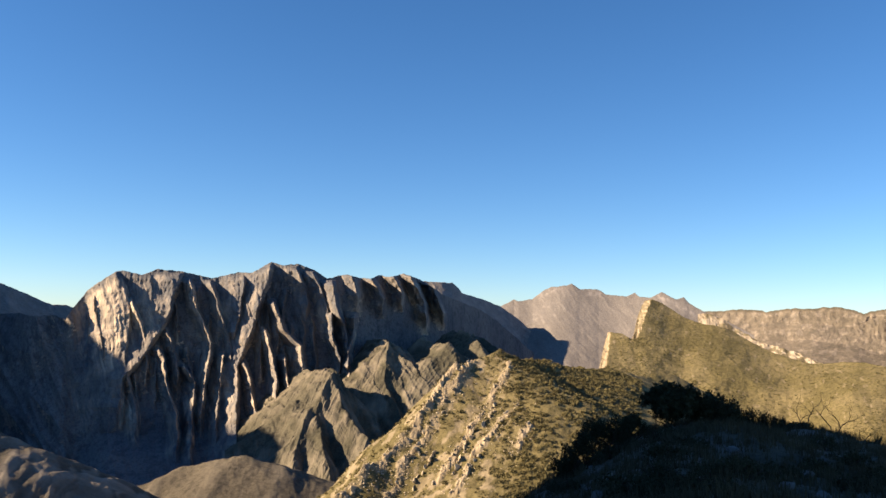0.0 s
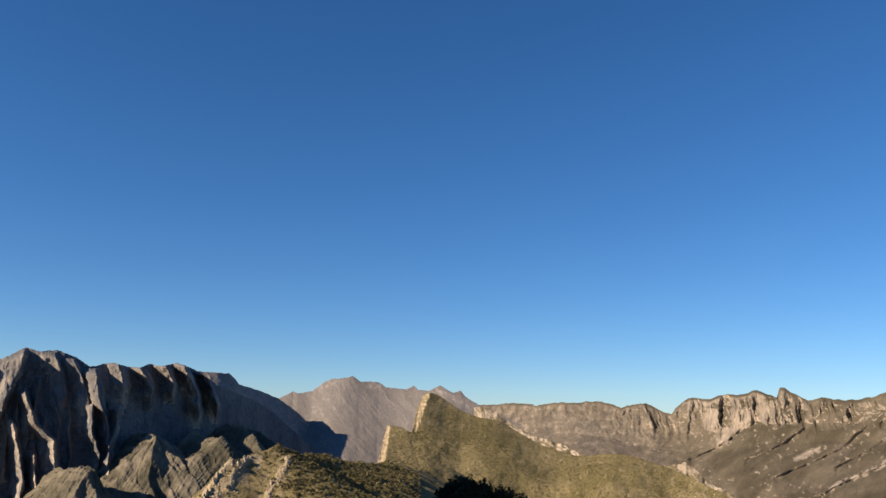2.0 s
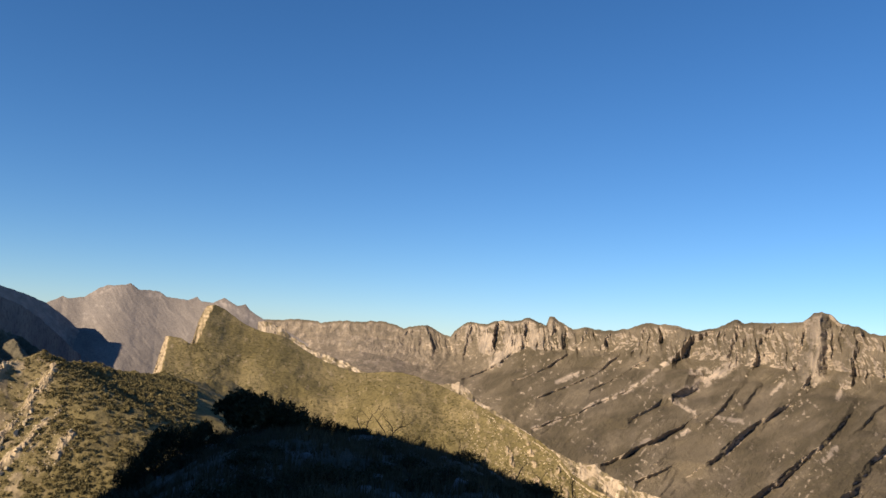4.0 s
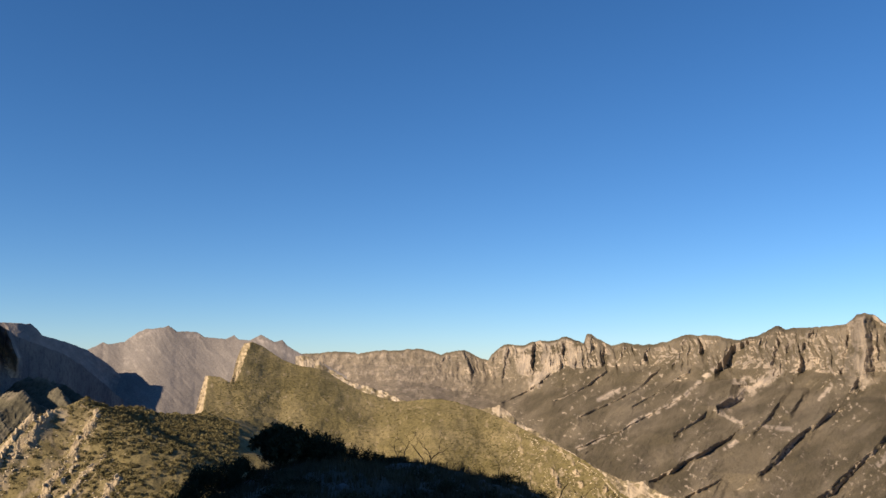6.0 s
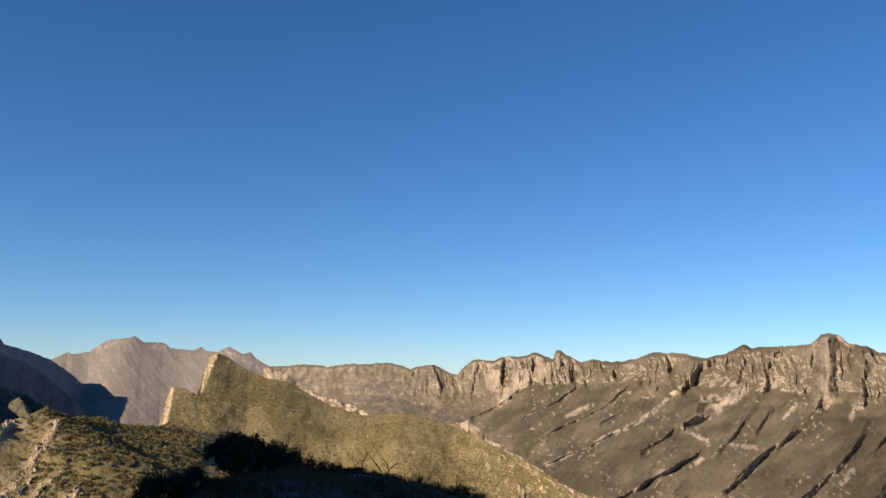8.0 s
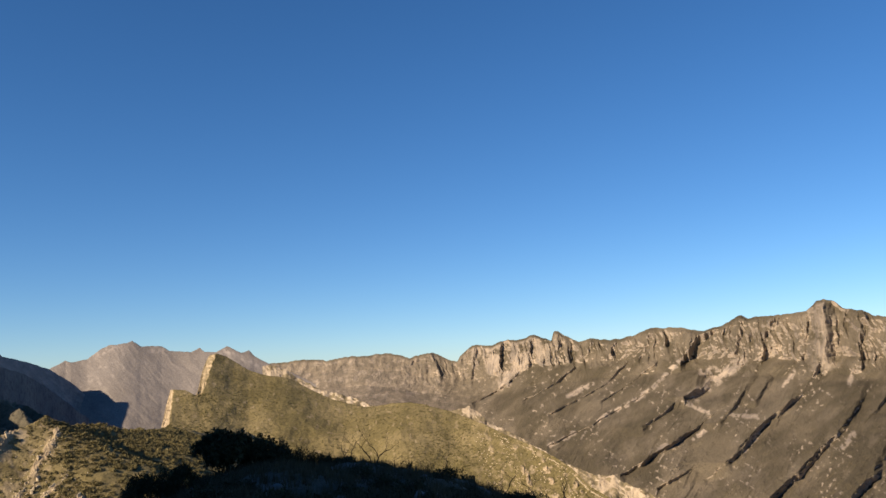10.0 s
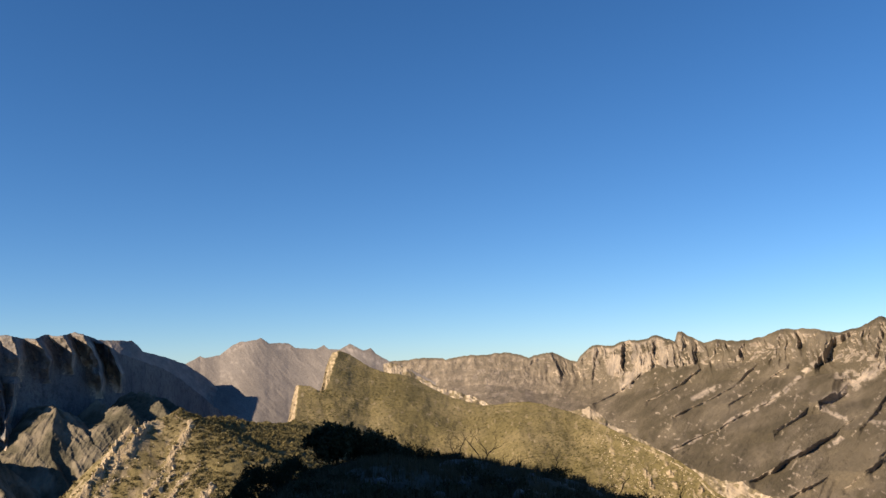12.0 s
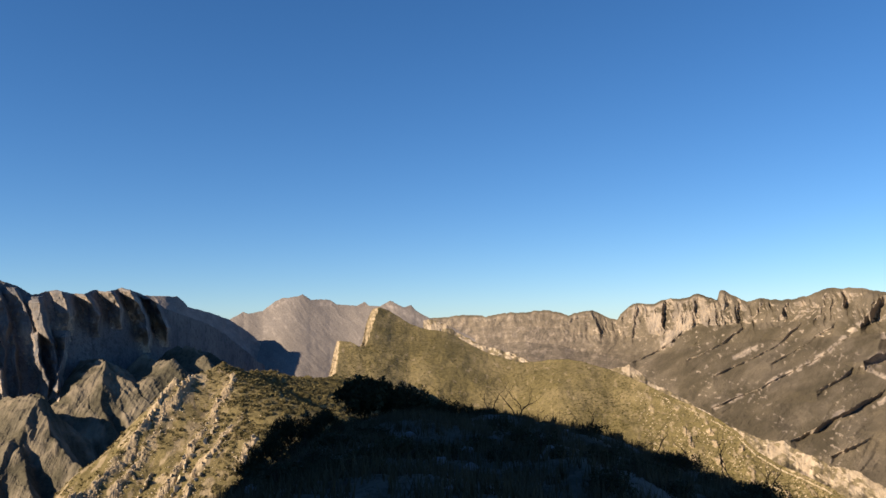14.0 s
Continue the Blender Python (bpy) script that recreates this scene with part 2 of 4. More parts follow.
class Face:
    """A mountainside seen from the lookout: a sheet over bearing and height angle, whose distance depth() gives, and a plain far side behind its crest."""

    def __init__(self, name, crest, foot, cols, rows, depth, material, names, jag=0.03, back=0.7, crisp=0.5, fine=1.0, give=0.35):
        c = np.array(crest, float)
        self.az = np.linspace(c[0, 0], c[-1, 0], cols)
        rc = np.interp(self.az, c[:, 0], c[:, 2])
        self.top = np.interp(self.az, c[:, 0], c[:, 1]) + jag * fbm(self.az * 1.9, 0 * self.az + c[0, 2], 1.0, 6, 0.6)
        self.foot = np.interp(self.az, *np.array(foot, float).T)
        low = soften(self.az, c[:, :2], 1.2)
        self.s = np.linspace(0, 1, rows) ** fine
        a, e = np.broadcast_to(self.az, (rows, cols)), self.top + (self.foot - self.top) * self.s[:, None]
        r, rock, which = depth(a, e, np.broadcast_to(self.top, a.shape), np.broadcast_to(rc, a.shape), np.broadcast_to(low, a.shape))
        give = give * np.arange(rows)[:, None] * rc[0] / 1600
        self.r = np.minimum.accumulate(r - give, 0) + give
        ar = np.radians(a)
        front = np.stack((self.r * np.sin(ar), self.r * np.cos(ar), self.r * np.tan(np.radians(e))), -1)
        far = []
        for d in (900, 520, 300, 170, 90, 40, 14):
            d = d * rc[0] / 1600
            q = front[0] + d * np.stack((np.sin(ar[0]), np.cos(ar[0]), -back + 0 * ar[0]), -1)
            q[:, 2] += 0.05 * d * fbm(q[:, 0], q[:, 1], 150, 3)
            far.append(q)
        self.front = front
        co = np.concatenate((np.array(far), front))
        n = len(co)
        i = np.arange(n * cols).reshape(n, cols)
        quads = np.stack((i[:-1, :-1], i[1:, :-1], i[1:, 1:], i[:-1, 1:]), -1)
        rock = np.concatenate((np.repeat(0.3 * rock[:1], 7, 0), rock)).reshape(-1)
        which = np.concatenate((np.repeat(which[:1], 7, 0), which))[:-1, :-1]
        co = co.reshape(-1, 3)
        seen = co[quads, 2].max(2) > VALLEY - 230
        self.thing = split(name, co, quads, seen, which, names, rock, material, crisp)

    def place(self, az, el):
        """Places on the sheet by bearing and height angle."""
        j = np.clip(np.round(np.interp(az, self.az, np.arange(len(self.az)))).astype(int), 0, len(self.az) - 1)
        s = np.clip((el - self.top[j]) / (self.foot[j] - self.top[j]), 0, 1)
        k = np.round(np.interp(s, self.s, np.arange(len(self.s)))).astype(int)
        return self.front[k, j]


def rib(a, e, p, left, right, metres, line, fade=1.2, rise=0.5):
    """How far a rib stands out at a bearing and height angle: its line from the top down, its two flanks in metres, metres to a degree."""
    q = np.array(line, float)
    x = (a - np.interp(-e, -q[:, 1], q[:, 0])) * metres
    along = p * np.clip(0.35 + (q[0, 1] - e) / rise, 0, 1) * np.clip(1 - (q[-1, 1] - e) / fade, 0, 1) * (e < q[0, 1] + 0.05)
    return along * np.where(x < 0, np.clip(1 + x / left, 0, 1), np.clip(1 - x / right, 0, 1))


def streak(a, e, metres, half, *lines):
    """1 on one of some lines over bearing and height angle, 0 past half metres from it."""
    segs = [(p[0] * metres, p[1] * metres, q[0] * metres, q[1] * metres) for line in lines for p, q in zip(line[:-1], line[1:])]
    return bands(segs, a * metres, e * metres, half)


def soften(a, table, width):
    """A table over the bearing, read with its kinks rounded off over some degrees."""
    t = np.array(table, float).T
    line = np.linspace(t[0, 0] - 3 * width, t[0, -1] + 3 * width, 3000)
    n = max(3, int(width / (line[1] - line[0])))
    v = np.interp(line, *t)
    for _ in range(2):
        v = np.convolve(np.pad(v, n, mode="edge"), np.hanning(2 * n + 1) / np.hanning(2 * n + 1).sum(), "valid")
    return np.interp(a, line, v)


def slope_down(e, r0, z0, m):
    """The distance at which ground that falls towards the lookout at slope m from (r0, z0) lies at height angle e."""
    return (m * r0 - z0) / (m - np.tan(np.radians(e)))


# ---- the fluted wall on the far side of the valley ----
VALLEY = -255.0
WALL_R = ((-40, 1950), (-27.5, 1800), (-25.6, 1680), (-23.9, 1625), (-21, 1572), (-8, 1560), (-6, 1585), (-2.7, 1690), (0, 1890), (2.45, 2260), (3.7, 2520), (6.1, 2900))
CREST = ((-40, 0.6), (-33, 0.8), (-29, 0.4), (-27.5, 0.1), (-26.4, 0.2), (-25.6, 0.0), (-24.6, 0.1), (-23.83, -0.15), (-23.43, 0.57), (-22.65, 1.71), (-21.9, 2.3), (-21.1, 2.92), (-20.57, 2.98), (-19.58, 2.73), (-18.58, 3.13), (-17.26, 3.06),
         (-16.13, 2.85), (-15.17, 2.66), (-13.65, 3.11), (-12.68, 3.1), (-11.5, 3.85), (-10.61, 3.65), (-9.73, 3.79), (-8.6, 3.37), (-7.8, 2.86), (-6.57, 3.15), (-5.59, 2.95), (-4.95, 2.89), (-4.35, 3.17), (-3.44, 3.03), (-2.72, 3.32), (-2.11, 3.1),
         (-1.27, 2.77), (-0.03, 1.92), (2.45, 0.98), (3.67, 0.21), (6.1, -1.9))
FINS = []


def fin(p, left, right, *line, fade=1.6, pale=0.8):
    FINS.append((p, left, right, line, fade, pale))


fin(20, 55, 9, (-21.1, 2.85), (-20.19, 0.74), (-20.34, -1.93), (-20.4, -5.5), pale=1.0)
fin(13, 9, 5, (-22.3, 1.6), (-22.0, -0.6), (-21.8, -2.4))
fin(24, 14, 8, (-20.1, 1.3), (-19.1, -1.4), (-19.0, -3.2))
fin(26, 12, 8, (-20.4, -1.8), (-20.0, -4.0), (-19.4, -6.5))
fin(16, 26, 6, (-19.11, 2.85), (-18.74, 0.6), (-18.9, -0.6), pale=0.45)
fin(28, 38, 8, (-17.24, 2.9), (-17.96, -0.18), (-19.07, -2.12), (-20.43, -3.82), (-20.6, -5.5), pale=0.45)
fin(30, 9, 6, (-17.9, -0.6), (-17.32, -2.3), (-17.0, -3.4))
fin(31, 11, 7, (-18.3, -1.7), (-17.8, -3.83), (-17.17, -5.9), (-17.0, -7.5))
fin(31, 11, 7, (-16.9, -2.7), (-16.03, -4.03), (-16.13, -6.3), (-16.1, -7.8))
fin(30, 10, 7, (-16.67, 2.6), (-16.04, 0.63), (-15.1, -1.5), (-15.48, -3.8), (-15.5, -6))
fin(28, 8, 7, (-15.35, 2.5), (-14.71, 0.66), (-13.91, -1.6), (-13.8, -3))
fin(34, 30, 8, (-11.51, 3.7), (-12.37, 0.11), (-13.07, -1.87), (-13.4, -3.25), (-13.39, -6.5), (-13.3, -8), pale=0.6)
fin(27, 24, 7, (-13.25, 2.9), (-13.36, 0.69), (-13.69, -0.8), pale=0.45)
fin(32, 9, 6, (-14.3, -2.0), (-14.56, -5.5), (-14.6, -7))
fin(36, 10, 7, (-13.04, -2.5), (-12.38, -4.81), (-11.93, -6.9), (-11.8, -8))
fin(38, 12, 8, (-11.33, 1.4), (-10.47, -0.65), (-9.45, -1.63), (-9.25, -3.1), (-9.3, -5))
fin(36, 10, 6, (-11.9, -0.4), (-11.1, -2.45), (-10.86, -5.8))
fin(38, 9, 6, (-10.4, -2.2), (-10.1, -4.8))
fin(18, 16, 6, (-9.92, 3.6), (-9.28, 2.2), (-9.0, 1.2))
fin(22, 14, 7, (-8.81, 3.25), (-7.75, 1.2), (-7.5, 0.2))
fin(52, 15, 9, (-7.58, 2.7), (-6.7, 0.02), (-6.2, -2.2), (-6.1, -3.6))
fin(52, 9, 6, (-7.36, 0.7), (-7.44, -0.8), (-6.8, -2.4))
fin(58, 11, 8, (-5.81, 0.6), (-6.21, -1.9), (-6.3, -3))
fin(34, 12, 14, (-6.28, 3.3), (-5.75, 1.7), fade=1.4)
fin(44, 12, 10, (-4.9, 3.1), (-4.1, 1.6), fade=1.4)
fin(52, 12, 8, (-3.5, 3.3), (-2.75, 1.9), fade=1.2)
fin(58, 12, 8, (-2.3, 3.4), (-1.29, 1.3), (-1.1, 0.4), fade=1.2, pale=1.0)
fin(72, 12, 8, (-1.02, 2.9), (-0.37, 1.5), (0.1, 0.7), fade=1.2, pale=1.0)
_br = random.Random(12)
for k in range(34):                       # thinner blades between them
    a0, e0 = -22.6 + 15.6 * k / 33 + _br.uniform(-0.3, 0.3), _br.uniform(-3.6, 2.6)
    long = _br.uniform(1.2, 3.4)
    fin(_br.uniform(8, 20), _br.uniform(4, 8), 4, (a0, e0), (a0 + _br.uniform(-0.05, 0.25) * long, e0 - long), pale=0.5)


def wall_depth(a, e, top, rc, low):
    drop = np.radians(low - e) * rc
    x, y = np.radians(a) * 1600, np.radians(e) * 1600
    r = rc - np.interp(drop, (-60, 0, 30, 210, 270, 330, 480), (-40, 0, 14, 74, 114, 200, 480))
    a2 = a + 0.11 * fbm(x, y, 45, 4) + 0.04 * fbm(x, 0.6 * y, 12, 4)
    uneven = 1.15 + 0.22 * fbm(x, y, 40, 3)
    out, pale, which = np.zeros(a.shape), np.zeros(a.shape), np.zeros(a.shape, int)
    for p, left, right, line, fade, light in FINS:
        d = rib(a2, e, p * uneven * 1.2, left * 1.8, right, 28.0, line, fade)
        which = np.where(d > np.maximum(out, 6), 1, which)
        # fins take the pale colour, painting sunlight on them
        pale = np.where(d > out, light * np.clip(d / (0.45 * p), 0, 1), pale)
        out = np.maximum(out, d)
    shaded = smooth(-22.6, -24.0, a)
    lean = x + 0.22 * y + 7 * fbm(x, y, 70, 3)
    r = r - out - (0.9 + 1.3 * smooth(-6.5, -9, a)) * ridged(lean, 0.10 * y, 22, 4, 0.55) - 3 * fbm(x, y, 130, 3) - 0.9 * ridged(x, 0.5 * y, 7, 3) - 1.0 * fbm(x, y, 11, 4)
    r = r - shaded * 40 * ridged(x + 0.5 * y, 0.3 * y, 120, 3)
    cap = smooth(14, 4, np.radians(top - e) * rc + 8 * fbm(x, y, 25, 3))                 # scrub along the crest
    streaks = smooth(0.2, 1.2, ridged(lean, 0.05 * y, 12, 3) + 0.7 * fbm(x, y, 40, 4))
    # sunlit tone stays on the fins; recesses and right half keep the shade colour
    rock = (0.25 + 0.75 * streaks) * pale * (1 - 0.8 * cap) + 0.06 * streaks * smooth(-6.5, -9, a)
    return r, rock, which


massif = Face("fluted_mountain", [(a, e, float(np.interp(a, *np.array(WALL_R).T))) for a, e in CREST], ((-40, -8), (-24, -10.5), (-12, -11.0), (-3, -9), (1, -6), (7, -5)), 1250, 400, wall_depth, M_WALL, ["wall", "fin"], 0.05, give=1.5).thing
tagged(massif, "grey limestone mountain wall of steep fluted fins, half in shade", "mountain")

# foothill spurs below the wall
foot = Relief(VALLEY - 40, 1.0, 0.5)
for pts, lee, sunny in (([(-9.6, -3.2, 1490), (-8.61, -3.35, 1400), (-7.22, -3.02, 1330), (-8.05, -4.8, 1270), (-8.22, -6.4, 1220), (-7.6, -8.9, 1140), (-7.2, -11.0, 1080)], 1.25, 0.85),
                        ([(-8.61, -3.35, 1400), (-9.5, -5.3, 1330), (-10.4, -7.3, 1250)], 0.9, 1.0),
                        ([(-8.05, -4.8, 1270), (-9.4, -7.4, 1200), (-9.9, -9.8, 1130)], 0.8, 0.95),
                        ([(-7.5, -3.6, 1310), (-6.2, -6.2, 1230), (-4.2, -8.4, 1150)], 1.1, 0.75),
                        ([(-5.6, -1.2, 1640), (-4.6, -1.2, 1560), (-3.85, -1.08, 1480), (-3.6, -1.4, 1460), (-3.85, -2.8, 1410), (-3.9, -3.8, 1380), (-2.75, -6.3, 1300), (-1.9, -8.2, 1240)], 1.0, 0.85),
                        ([(-3.85, -1.08, 1480), (-4.9, -2.6, 1440), (-5.6, -4.2, 1390)], 0.7, 0.75),
                        ([(-3.6, -1.4, 1470), (-2.18, -2.8, 1420), (-0.32, -4.8, 1340), (0.6, -6.2, 1290)], 1.2, 0.75),
                        ([(-2.9, -1.5, 1560), (-2.3, -1.95, 1520), (-1.16, -3.15, 1470), (0.3, -4.6, 1400)], 1.2, 0.75),
                        ([(-1.9, -1.8, 1640), (-1.1, -2.5, 1590), (-0.1, -3.35, 1540), (1.0, -4.4, 1470)], 1.2, 0.75),
                        ([(-1.2, -1.0, 1565), (-0.38, -1.42, 1496), (0.47, -1.3, 1453), (0.76, -2.7, 1410), (1.4, -4.0, 1350)], 0.9, 0.7),
                        ([(0.6, -0.4, 1681), (1.54, -0.72, 1607), (2.36, -1.25, 1558), (3.0, -2.2, 1509), (3.8, -3.4, 1443)], 1.0, 0.75),
                        ([(1.6, -0.5, 1800), (2.5, -0.88, 1720), (3.59, -1.45, 1664), (4.6, -2.6, 1584)], 1.0, 0.7)):
    foot.ridge(pts, lee, sunny, part="foothill_spur")


def foot_land(x, y):
    z = foot.height(x + 5 * fbm(x, y, 60, 4), y + 5 * fbm(x + 500, y, 60, 4))
    high = smooth(VALLEY - 20, VALLEY + 70, z)
    az, r = np.degrees(np.arctan2(x, y)), np.hypot(x, y)
    gully = ridged(np.radians(az) * 1300 + 0.45 * r + 5 * fbm(x, y, 30, 2), 0.15 * r, 44, 4, 0.5)
    z = z + high * (4.5 * (gully - 0.8) + 2.2 * (ridged(np.radians(az) * 1300 - 0.5 * r, 0.2 * r, 19, 3) - 0.8) + 0.9 * fbm(x, y, 20, 5)) + 3 * fbm(x, y, 150, 3)
    return z, 0.75 * high * smooth(0.5, 1.4, gully + 0.9 * fbm(x, y, 50, 4))


foothills = land("foothill_range", foot_land, -14, 6.5, 620, np.concatenate((np.arange(960, 1250, 3.5), np.arange(1250, 1800, 3.0), np.arange(1800, 2400, 6))), M_FOOT, VALLEY - 12, foot, (), 0.1)
tagged(foothills, "bare brown foothill spurs with sharp crests, lit on one side", "hill")

# ---- a mountain out of view, whose shade lies on the foot of the wall ----
shade = Relief(VALLEY - 20)
shade.ridge([(-42.6, 6.3, 3005), (-45.5, 9.9, 2368), (-49.0, 11.90, 2039), (-49.4, 11.47, 1957), (-49.8, 11.33, 1927), (-49.6, 10.43, 1875), (-49.9, 10.21, 1833), (-49.3, 10.31, 1778), (-49.4, 10.93, 1691), (-51.6, 11.10, 1623)], 0.9, 0.9)


def shade_land(x, y):
    return shade.height(x + 12 * fbm(x, y, 200, 3), y) + 6 * (ridged(x, y, 150, 4) - 0.9), 0.5 + 0 * x


tagged(land("side_mountain", shade_land, -95, -34, 240, np.arange(950, 3000, 14), M_WALL, VALLEY - 12), "steep grey limestone mountain beside the valley", "mountain")

# ---- farther ridges ----
def far_ridge(name, label, crest, slope, foot_el, cols, rows, gully, amp, pale_lines=(), lean=0.7, jag=0.03, dark=0.0):
    def depth(a, e, top, rc, low):
        m = rc * 0.01745
        x, y = a * m, e * m
        drop = (top - e) * m
        r = slope_down(e, rc, rc * np.tan(np.radians(low)), slope)
        g = ridged(x + lean * y + 14 * fbm(x, y, 120, 3), 0.25 * y - 0.1 * x, gully, 4, 0.5)
        r = r - amp * (g - 0.8) - 0.8 * amp * fbm(x, y, 60, 5)
        pale = 0.16 * smooth(0.8, 1.5, g + 0.8 * fbm(x, y, 70, 4)) + 0.5 * smooth(0.45, 0.7, fbm(x, y, 18, 5)) * smooth(-0.2, 0.3, fbm(x, y, 200, 2))
        if pale_lines:
            pale = np.maximum(pale, streak(a + 0.12 * fbm(x, y, 30, 4), e + 0.1 * fbm(x + 50, y, 30, 4), m, 0.28 * m, *pale_lines) * smooth(-0.4, 0.2, fbm(x, y, 22, 4)))
        cap = smooth(26, 8, drop + 14 * fbm(x, y, 40, 4)) * dark
        return r, np.clip(pale - cap, 0, 1), np.where(drop < 60, 1, 0)
    return tagged(Face(name, crest, foot_el, cols, rows, depth, M_FAR, ["slope", "crest"], jag).thing, label, "mountain")


far_ridge("shadowed_peak", "far grey mountain peak behind the fluted wall", [(-3.6, 2.0, 3100), (-2.2, 2.6, 3150), (-1.27, 2.8, 3200), (0.57, 2.74, 3250), (0.96, 2.43, 3270), (1.26, 2.05, 3290), (2.54, 1.7, 3380), (3.84, 1.2, 3460), (5.16, 0.3, 3520), (6.5, -1.0, 3550)], 0.75, ((-4, -1), (7, -3)),
          300, 110, 70, 5, [[(1.0, 2.3), (1.3, 1.95), (2.0, 1.75)]])
far_ridge("hazy_ridge", "far pale brown limestone ridge with a stepped summit", [(2.2, -0.3, 3650), (2.95, 0.46, 3700), (3.84, 1.2, 3750), (4.75, 1.7, 3780), (5.05, 1.57, 3780), (5.97, 1.75, 3800), (6.79, 2.37, 3800), (7.2, 2.55, 3800), (8.24, 2.66, 3800), (8.55, 2.8, 3800), (9.07, 2.44, 3800), (10.33, 2.42, 3790), (10.75, 2.1, 3780), (12.12, 1.97, 3750),
          (12.65, 2.24, 3740), (12.96, 1.95, 3730), (13.72, 1.94, 3710), (14.37, 2.29, 3700), (15.21, 1.81, 3680), (15.75, 1.97, 3660), (16.06, 1.58, 3650), (17.12, 0.98, 3600), (18.2, 0.55, 3560), (20, -0.4, 3480)],
          0.55, ((2, -4), (20, -4)), 640, 190, 80, 2.4, [[(6.6, 2.1), (7.2, 2.35), (7.9, 2.4)], [(9.6, 2.15), (10.4, 2.2)], [(14.2, 2.0), (15.4, 1.5), (16.4, 0.9)]], 0.9, 0.03, 0.2)
far_ridge("left_far_ridge", "far bluish mountain with pale lit summit slopes", [(-44, 2.4, 2600), (-33, 2.45, 2650), (-30.4, 2.85, 2700), (-28.8, 2.5, 2700), (-26.9, 1.7, 2700), (-26.0, 1.32, 2720), (-25.2, 0.95, 2740), (-24.6, 0.72, 2745), (-23.9, 0.75, 2750), (-23.2, 0.5, 2760), (-20, 0.3, 2800)], 0.6, ((-44, -4), (-20, -4)),
          420, 90, 70, 8, [[(-27.5, 1.3), (-26.8, 0.8), (-26.3, 0.4)]])

# ---- the long range that closes the valley ----
RANGE_R = ((13.5, 4350), (30, 4050), (36, 3660), (42, 3300), (48, 2900), (52.5, 2640), (57, 2400), (66, 2200))
SKY = ((13.5, 0.8), (16, 1.0), (17.54, 1.08), (19.04, 1.19), (20.11, 1.21), (20.74, 1.1), (22.45, 1.33), (22.87, 1.28), (24.78, 1.43), (26.03, 1.14), (26.23, 1.02), (27.07, 1.29), (27.8, 1.35), (28.92, 0.78), (29.4, 0.69), (29.62, 1.05), (30.44, 1.72), (31.81, 1.64), (32.32, 1.92), (33.77, 1.96), (34.55, 2.25), (35.48, 1.86))
SKY2 = ((35.71, 1.78), (35.89, 2.35), (36.17, 2.39), (37.0, 1.85), (37.52, 1.62), (38.27, 1.81), (39.35, 1.64), (39.89, 1.68), (40.97, 1.83), (42.22, 2.3), (44.09, 2.22), (45.3, 1.92), (46.61, 2.2), (47.28, 2.57), (47.83, 2.81), (48.22, 2.54), (48.54, 2.63), (49.58, 2.65), (50.61, 2.7), (51.62, 2.8), (52.28, 3.38), (52.68, 3.46),
        (53.26, 3.3), (53.7, 2.84), (54.74, 2.65), (55.27, 2.3), (56, 2.2), (59, 2.3), (66, 2.2))
CLIFF_FOOT = ((13.5, 0.3), (24, 0.5), (28.97, -0.6), (31.3, -0.6), (33.67, -0.06), (36, 0.19), (41, 0.31), (43.65, 0.5), (44.92, -0.09), (47.08, 0.26), (49.09, -0.2), (51.13, -0.1), (52, -0.18), (53.15, 0.19), (55, -0.6), (66, -0.5))
BUTTRESSES = ((34, 60, 5, ((34.7, 2.1), (35.7, 1.75), (35.85, 0.8))), (30, 28, 14, ((36.05, 2.4), (36.3, 1.2), (36.4, 0.5))), (62, 60, 34, ((52.5, 3.3), (52.75, 1.4), (52.3, -0.2))), (40, 22, 12, ((47.83, 2.8), (47.5, 1.6), (47.2, 0.5))),
              (46, 70, 16, ((46.2, 2.0), (45.06, 1.6), (44.3, 0.6), (43.9, 0.0))), (34, 36, 10, ((51.8, 2.6), (51.4, 1.2), (51.1, 0.0))), (30, 30, 10, ((42.2, 2.2), (41.8, 1.2), (41.3, 0.3))), (34, 40, 12, ((34.5, 2.2), (34.1, 1.0), (34.0, 0.2))),
              (34, 30, 10, ((30.6, 1.7), (30.4, 0.6), (30.3, -0.5))), (32, 30, 10, ((32.4, 1.9), (32.2, 0.6), (32.1, -0.3))), (30, 26, 10, ((49.6, 2.6), (49.0, 1.2), (48.8, 0.0))), (30, 30, 10, ((27.6, 1.3), (27.9, 0.6), (28.2, 0.0))), (36, 30, 12, ((54.7, 2.6), (54.4, 1.0), (54.2, -0.4))),
              (30, 24, 9, ((38.3, 1.8), (38.0, 0.9), (37.8, 0.3))), (30, 24, 9, ((39.9, 1.7), (39.5, 0.9), (39.2, 0.4))))
